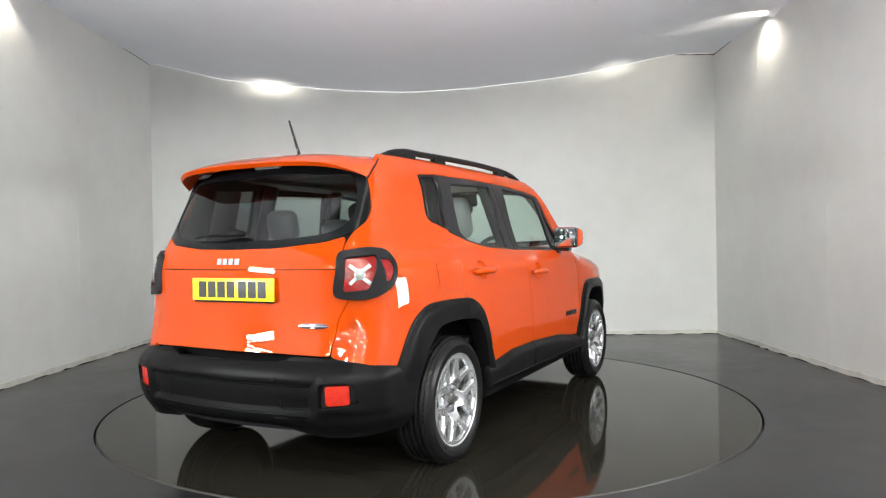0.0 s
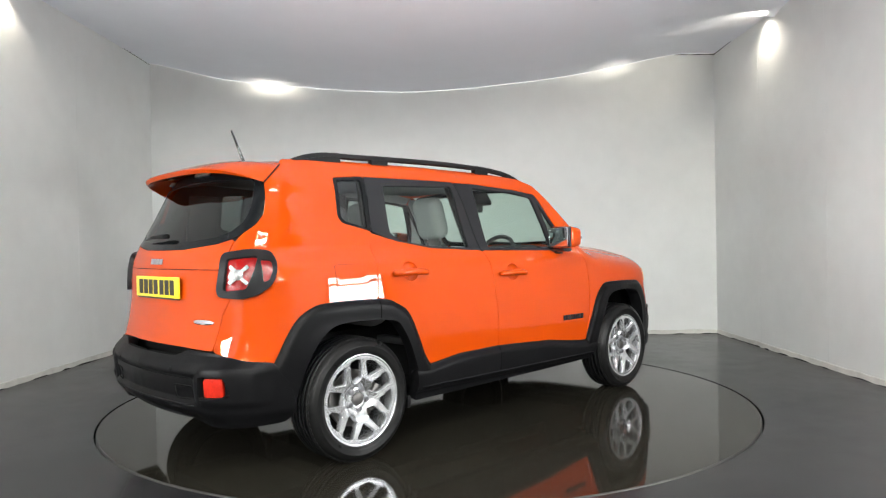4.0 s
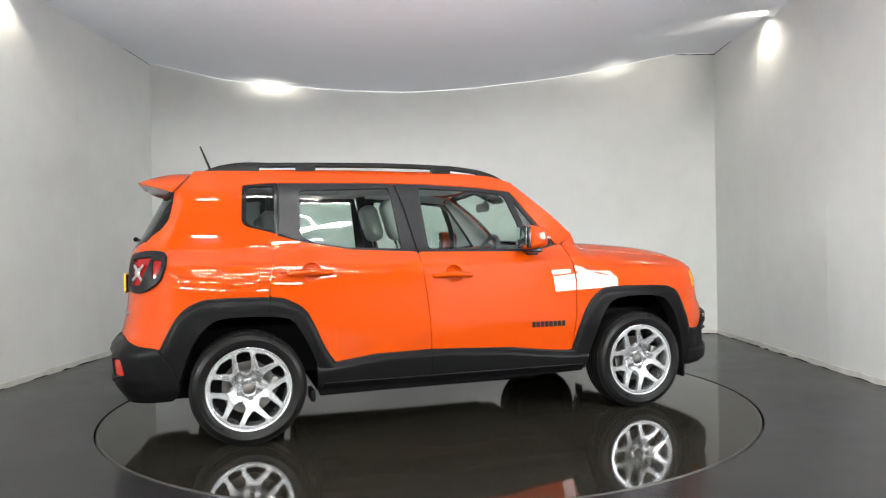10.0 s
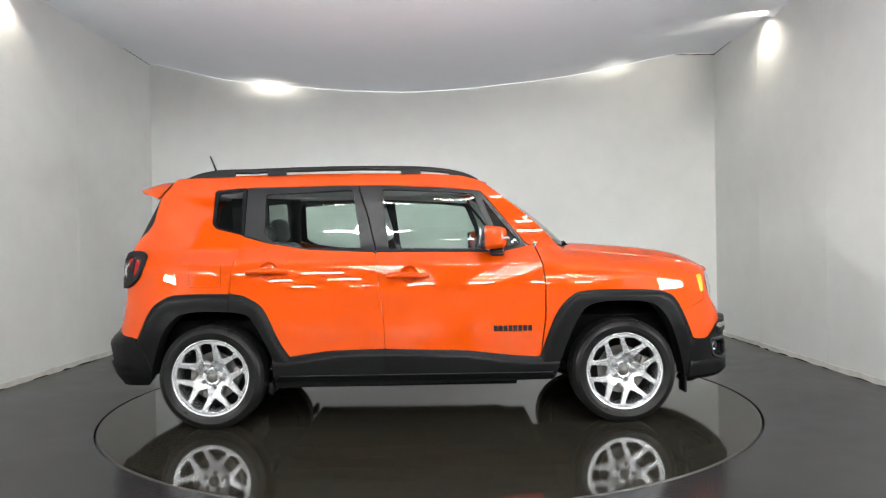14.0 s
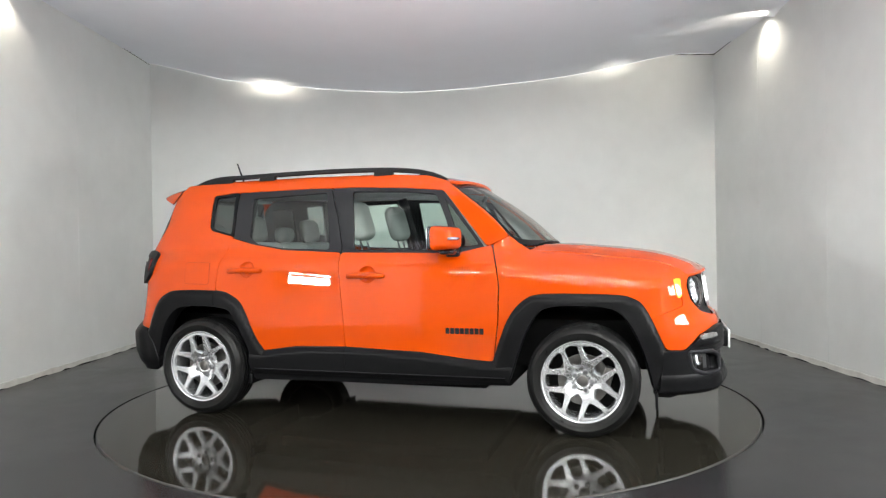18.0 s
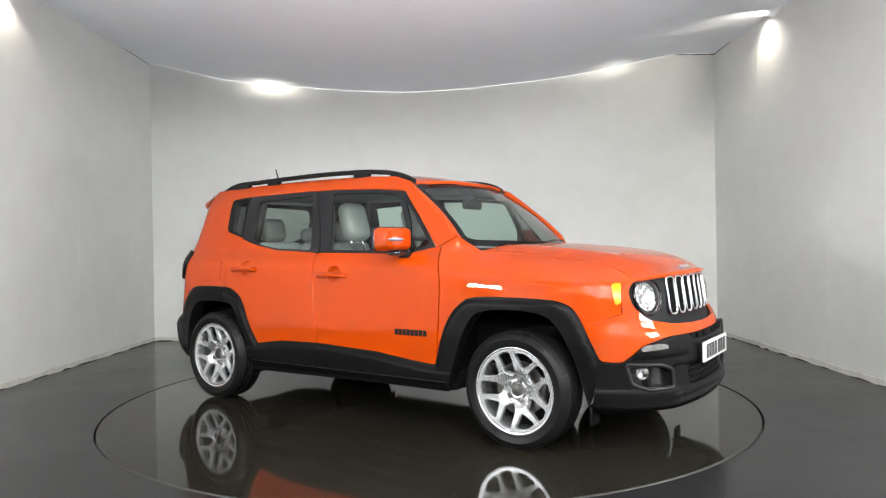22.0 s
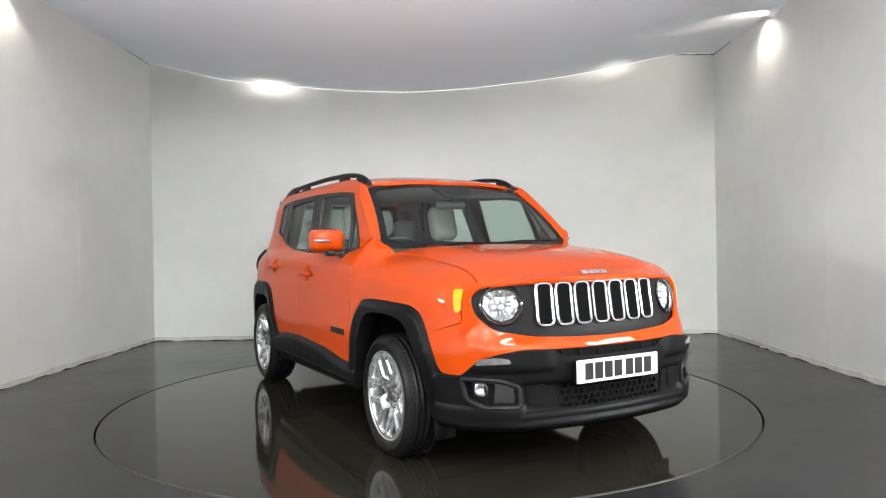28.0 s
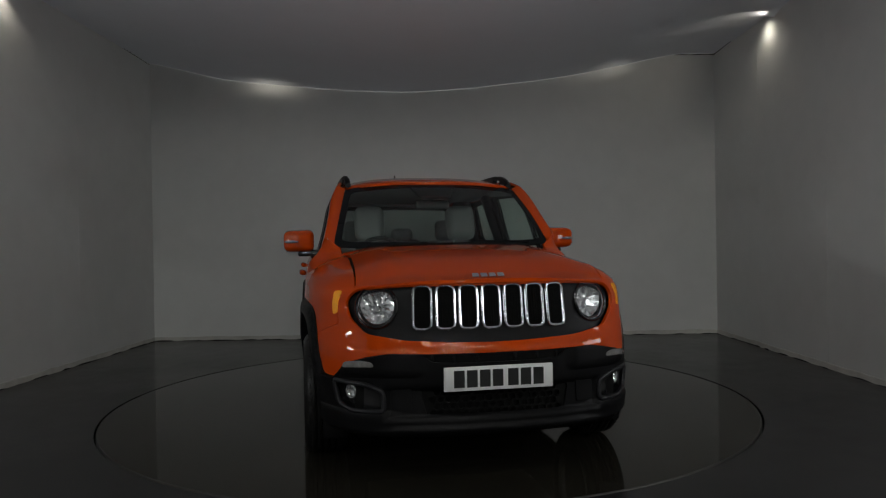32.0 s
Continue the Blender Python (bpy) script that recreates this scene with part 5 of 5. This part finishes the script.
    flap_edge = rounded(sides((-1.424, 1.038), (-1.224, 1.036), (-1.222, 0.890), (-1.422, 0.893)), 0.022, 4, 0.03)
    bm = bmesh.new()
    tube(bm, [Vector(hull(q.x, q.y)) + Vector((0, 0.0006, 0)) for q in flap_edge], 0.0018, 5, True)
    flap = part("fuel_flap", bm, GAP, root, "fuel filler flap outline")
    sheet("flap_skin", flap_edge, [], lay, PAINT, flap, step=0.04, flip=True, off=0.0012, thick=0)
    for sg, lab in ((-1, ""), (1, "")):
        bars("badge_bar", lambda u, sg=sg: Matrix.Translation((0.594 + u * -sg * 1.0, sg * (abs(hull(*at("x", 0.594, 0.609))[1])), 0.609)) @ Matrix(((1 if sg < 0 else -1, 0, 0), (0, 0, sg), (0, 1, 0))).to_4x4(), [0.024] * 8, 0.036, 0.0065, RAIL, root, 0.005)

    # -- mirrors
    for sg in (-1, 1):
        mir = empty("door_mirror", root)
        bm = bmesh.new()
        block(bm, (0.490, sg * 0.912, 1.174), (0.166, 0.196, 0.156), 0.036, None, 4)
        for v in bm.verts:
            k = smoothstep(0.46, 0.573, v.co.x)
            out = (abs(v.co.y) - 0.909) / 0.093
            v.co.x -= 0.030 * max(0, out) * k
            v.co.z = 1.174 + (v.co.z - 1.174) * (1 - 0.16 * k - 0.07 * max(0, out))
        part("shell", bm, PAINT, mir, "orange mirror shell")
        slab("mirror_frame", (0.413, sg * 0.912, 1.174), (0.030, 0.180, 0.142), GLOSS, mir, "black mirror surround", bevel=0.012)
        slab("mirror_glass", (0.397, sg * 0.909, 1.175), (0.006, 0.158, 0.128), MIRRORGLASS, mir, "mirror glass", bevel=0.002)
        bm = bmesh.new()
        block(bm, (0.497, sg * 0.850, 1.090), (0.095, 0.14, 0.036), 0.014)
        block(bm, (0.510, sg * 0.800, 1.086), (0.090, 0.08, 0.062), 0.016)
        part("arm", bm, GLOSS, mir, "black mirror foot")
        bm = bmesh.new()
        tube(bm, [(0.576, sg * 0.915, 1.170), (0.566, sg * 0.950, 1.170), (0.556, sg * 0.985, 1.170), (0.532, sg * 1.003, 1.170)], [0.006, 0.010, 0.010, 0.006], 8)
        part("repeater", bm, SILVER, mir, "clear side repeater")

    # -- underside, wheel wells
    for c, s in (((0.0, 0, 0.33), (1.72, 1.60, 0.12)), ((-0.1, 0, 0.245), (1.5, 1.15, 0.09)), ((-1.5, 0, 0.28), (0.5, 0.8, 0.14)), ((-1.85, 0, 0.42), (0.22, 1.30, 0.20)), ((1.85, 0, 0.42), (0.22, 1.30, 0.24)), ((0, 0, 0.50), (3.6, 1.04, 0.30)), ((-1.29, 0, 0.76), (1.0, 1.55, 0.04)), ((1.26, 0, 0.80), (1.0, 1.52, 0.04)),
                 ((-0.83, 0, 0.55), (0.03, 1.66, 0.45)), ((0.82, 0, 0.58), (0.03, 1.66, 0.50)), ((-1.75, 0, 0.55), (0.03, 1.52, 0.42)), ((1.72, 0, 0.55), (0.03, 1.42, 0.46)), ((-1.84, 0, 0.62), (0.10, 1.3, 0.5)), ((-1.87, 0, 0.56), (0.10, 1.16, 0.14)), ((1.70, 0, 0.72), (0.16, 1.30, 0.36))):
        slab("underbody" if s[2] > 0.06 and s[0] > 0.05 else "wheel_well", c, s, UNDER, root, bevel=0.008)
    # inner door trim keeps the cabin closed below the windows
    for sg in (-1, 1):
        bm = bmesh.new()
        block(bm, (-0.20, sg * 0.740, 0.952), (1.95, 0.05, 0.304), 0.02)
        part("door_trim", bm, DASH, root, "dark door trim")
        bm = bmesh.new()
        tube(bm, [(-0.345, sg * 0.59, 1.53), (-0.245, sg * 0.715, 1.06)], 0.04, 8)
        part("pillar_trim", bm, SATIN, root)
        bm = bmesh.new()
        tube(bm, [(-1.04, sg * 0.585, 1.53), (-1.06, sg * 0.69, 1.10)], 0.045, 8)
        part("pillar_trim", bm, SATIN, root)
        lining = rounded(sides((-1.06, 1.05), (-1.06, 1.555), (-1.50, 1.575), (-1.58, 1.56), wing=False) + [at("r", y, z) for y, z in GLASS_EDGE[3::-1]] + [at("r", -0.62, 1.05)], 0.02, 3, 0.06)
        hole = rounded(sides((-1.125, 1.512), (-1.285, 1.500), (-1.290, 1.29), (-1.268, 1.268), (-1.12, 1.230), wing=False), 0.015, 3, 0.05)
        sheet("quarter_trim", lining, [hole], hull_plain, DASH, root, "dark quarter lining", step=0.08, thick=0.0, off=-0.035, flip=True, mirror=sg > 0)
        rail = rounded(sides((0.38, 1.495), (-0.3, 1.538), (-1.06, 1.538), (-1.50, 1.548), (-1.50, 1.60), (-0.5, 1.618), (0.2, 1.595), (0.40, 1.556), wing=False), 0.01, 2, 0.08)
        sheet("roof_rail_trim", rail, [], hull_plain, LINER, root, "pale roof edge lining", step=0.08, thick=0.0, off=-0.03, flip=True, mirror=sg > 0)
        bm = bmesh.new()
        block(bm, (-1.46, sg * 0.60, 1.27), (0.20, 0.03, 0.42), 0.012, pose(0, 0, 0, sg * 14, 0, 0))
        part("pillar_trim", bm, DASH, root)


def car_cabin(root):
    # -- dashboard, wheel, mirror
    bm = bmesh.new()
    block(bm, (0.66, 0, 0.93), (0.42, 1.48, 0.32), 0.08, None, 4)
    part("dashboard", bm, DASH, root, "dark dashboard")
    bm = bmesh.new()
    block(bm, (0.56, -0.36, 1.08), (0.22, 0.36, 0.09), 0.04, None, 3)
    part("instrument_hood", bm, DASH, root)
    wheel = empty("steering_wheel", root)
    m = Matrix.Translation((0.36, -0.36, 1.03)) @ pose(0, 0, 0, 0, -65, 0)
    bm = bmesh.new()
    tube(bm, [(0.175 * math.cos(a), 0.175 * math.sin(a), 0) for a in (2 * math.pi * i / 36 for i in range(36))], 0.016, 8, True)
    bmesh.ops.transform(bm, matrix=m, verts=bm.verts)
    part("rim", bm, DASH, wheel, "dark steering wheel")
    bm = bmesh.new()
    block(bm, (0, 0, 0.01), (0.15, 0.13, 0.05), 0.02)
    for a in (0, 90, 180):
        block(bm, (0.1 * math.cos(radians(a + 90)), 0.1 * math.sin(radians(a + 90)), 0), (0.03, 0.16, 0.02) if a == 90 else (0.03, 0.16, 0.02), 0.006, pose(0, 0, 0, 0, 0, a))
    bmesh.ops.transform(bm, matrix=m, verts=bm.verts)
    part("boss", bm, DASH, wheel)
    bm = bmesh.new()
    block(bm, (0.49, 0, 1.415), (0.03, 0.24, 0.065), 0.02, None, 3)
    tube(bm, [(0.50, 0, 1.44), (0.54, 0, 1.50)], 0.01, 6)
    part("rear_view_mirror", bm, DASH, root, "black rear view mirror")

    def cushion(bm, c, s, bevel, turn=None):
        block(bm, c, s, bevel, turn, 4)

    def seat(x, y, dark=False):
        ob = empty("front_seat", root)
        back = pose(0, 0, 0, 0, -16, 0)
        for name, c, s, b, mat in (("seat_cushion", (x + 0.14, y, 0.66), (0.52, 0.50, 0.18), 0.07, SEAT), ("backrest", (x - 0.16, y, 0.845), (0.16, 0.46, 0.46), 0.075, SEAT), ("headrest", (x - 0.285, y, 1.312), (0.13, 0.235, 0.285), 0.062, SEAT)):
            bm = bmesh.new()
            cushion(bm, c, s, b, back if name != "seat_cushion" else None)
            part(name, bm, mat, ob)
        for dy in (-0.06, 0.06):
            bm = bmesh.new()
            tube(bm, [(x - 0.23, y + dy, 1.04), (x - 0.30, y + dy, 1.33)], 0.007, 8)
            part("headrest_post", bm, CHROME, ob)
    for y in (-0.37, 0.37):
        seat(-0.02, y)
    bench = empty("rear_bench", root)
    bm = bmesh.new()
    cushion(bm, (-0.60, 0, 0.68), (0.42, 1.24, 0.18), 0.07)
    part("seat_cushion", bm, SEAT, bench, "pale grey bench cushion")
    for y, w in ((-0.42, 0.44), (0.0, 0.38), (0.42, 0.44)):
        bm = bmesh.new()
        cushion(bm, (-1.02, y, 0.92), (0.16, w, 0.52), 0.06, pose(0, 0, 0, 0, -17, 0))
        part("backrest", bm, SEAT, bench)
        bm = bmesh.new()
        cushion(bm, (-1.13, y, 1.272 if y else 1.235), (0.11, 0.215 if y else 0.20, 0.19 if y else 0.12), 0.053, pose(0, 0, 0, 0, -12, 0))
        part("headrest", bm, SEATDARK, bench)
    bm = bmesh.new()
    block(bm, (-1.50, 0, 0.90), (0.70, 1.36, 0.06), 0.02)
    part("parcel_shelf", bm, DASH, root)
    bm = bmesh.new()
    block(bm, (-0.05, 0, 0.58), (1.7, 1.5, 0.04), 0.01)
    part("cabin_floor", bm, DASH, root)


def wheels(root):
    def build():
        w = empty("wheel")
        R = 0.327
        prof = [(0.222, -0.085), (0.232, -0.098), (0.240, -0.103), (0.246, -0.1035), (0.2485, -0.1065), (0.262, -0.1115), (0.280, -0.1125), (0.2835, -0.1145), (0.2865, -0.112), (0.297, -0.108), (0.310, -0.099), (0.318, -0.088), (0.3245, -0.074)]
        tread = []
        for a, b in ((-0.074, -0.052), (-0.046, -0.020), (-0.014, 0.014), (0.020, 0.046), (0.052, 0.074)):
            tread += [(0.3195, a), (R, a + 0.001), (R, b - 0.001), (0.3195, b)]
        prof = prof + tread[1:-1] + [(r, -a) for r, a in prof[::-1]]
        bm = bmesh.new()
        lathe(bm, prof, 96, "y")
        part("tyre", bm, TYRE, w, "black road tyre", angle=35)
        bm = bmesh.new()
        for i in range(72):
            a = 2 * math.pi * i / 72
            for k, off in ((-1, 0), (1, 0.5)):
                aa = a + off * 2 * math.pi / 72
                got = block(bm, (0, k * 0.078, 0.3165), (0.014, 0.016, 0.012), 0, None)
                bmesh.ops.transform(bm, matrix=Matrix.Rotation(aa, 4, "Y"), verts=got)
        tagged(part("tread", bm, TYRE, w), kind="stuff")
        bm = bmesh.new()
        lathe(bm, [(0.244, -0.088), (0.246, -0.098), (0.240, -0.103), (0.231, -0.101), (0.224, -0.090), (0.216, -0.070), (0.212, -0.02), (0.210, 0.09), (0.225, 0.095)], 72, "y")
        rim = part("rim", bm, ALLOY, w, "silver alloy rim")
        # five spokes, each forking round a short opening; long openings between them
        def face(u, v):
            r = math.hypot(u, v)
            dish = 0.014 * (1 - smoothstep(0.085, 0.225, r)) + 0.026 * (1 - smoothstep(0.060, 0.115, r))
            return (u, -0.099 + dish, v)
        c36, s36 = math.cos(radians(36)), math.sin(radians(36))
        half = [(0.030, 0), (0.078, 0), (0.092, 0.025), (0.108, 0.035), (0.198, 0.041), (0.212, 0.033), (0.217, 0), (0.240, 0)]
        half = [(d * s36 - n * c36, d * c36 + n * s36) for d, n in half]
        arc = [(0.240 * math.sin(radians(a)), 0.240 * math.cos(radians(a))) for a in (27, 18, 9, 0, -9, -18, -27)]
        outline = rounded(half + arc + [(-x, y) for x, y in half[::-1]], 0.010, 3, 0.015)
        short = rounded([(-0.006, 0.128), (0.006, 0.128), (0.059, 0.184), (0.058, 0.203), (0.0, 0.219), (-0.058, 0.203), (-0.059, 0.184)], 0.008, 3, 0.015)
        for i in range(5):
            ob = sheet("spoke", outline, [short], face, ALLOY, rim, step=0.010, thick=0.034, flip=False)
            ob.data.transform(Matrix.Rotation(2 * math.pi * i / 5, 4, "Y"))
        bm = bmesh.new()
        lathe(bm, [(0.080, -0.050), (0.060, -0.058), (0.036, -0.066), (0.034, -0.062), (0.001, -0.062)], 40, "y")
        part("hub", bm, ALLOY, rim)
        bm = bmesh.new()
        lathe(bm, [(0.032, -0.060), (0.031, -0.071), (0.026, -0.074), (0.001, -0.075)], 28, "y")
        part("centre_cap", bm, DARKALLOY, rim, "grey centre cap")
        for i in range(5):
            bm = bmesh.new()
            lathe(bm, [(0.0150, -0.056), (0.0150, -0.070), (0.011, -0.075), (0.001, -0.075)], 12, "y")
            a = 2 * math.pi * i / 5
            bmesh.ops.transform(bm, matrix=Matrix.Translation((0.055 * math.sin(a), 0, 0.055 * math.cos(a))), verts=bm.verts)
            part("wheel_nut", bm, NUT, rim)
        bm = bmesh.new()
        lathe(bm, [(0.150, -0.020), (0.150, 0.0), (0.06, 0.0), (0.06, -0.02), (0.150, -0.020)], 48, "y")
        part("brake_disc", bm, DARKALLOY, w, "steel brake disc")
        bm = bmesh.new()
        lathe(bm, [(0.215, 0.06), (0.001, 0.06)], 48, "y")
        part("back_plate", bm, UNDER, w)
        slab("caliper", (0.125, -0.01, 0.05), (0.06, 0.06, 0.14), DARKALLOY, w, bevel=0.012)
        return w
    first = build()
    first.parent = root
    for i, (x, sg) in enumerate(((-1.290, -1), (1.290, -1), (-1.290, 1), (1.290, 1))):
        m = Matrix.Translation((x, sg * 0.773, 0.327)) @ pose(0, 0, 0, 0, 0, 0 if sg < 0 else 180) @ pose(0, 0, 0, 0, [27, 18, 10, 50][i], 0)
        if i == 0:
            first.matrix_basis = m
        else:
            copy_thing(first, m)


CAR, ROOF_LINE = car()
car_rear(CAR)
car_cabin(CAR)
wheels(CAR)


# ---- what moves ----
def motions():
    rows_car, rows_table = [], []
    for i in range(17):
        t = 2.0 * i
        turn = 1.0575 - 0.076143 * t - 0.0000173 * t * t
        m = Matrix.Rotation(turn, 4, "Z")
        rows_car.append((t, m @ Matrix.Translation((-0.071, -0.046, 0))))
        rows_table.append((t, m))
    walk(CAR, rows_car)
    walk(TABLE, rows_table)


motions()
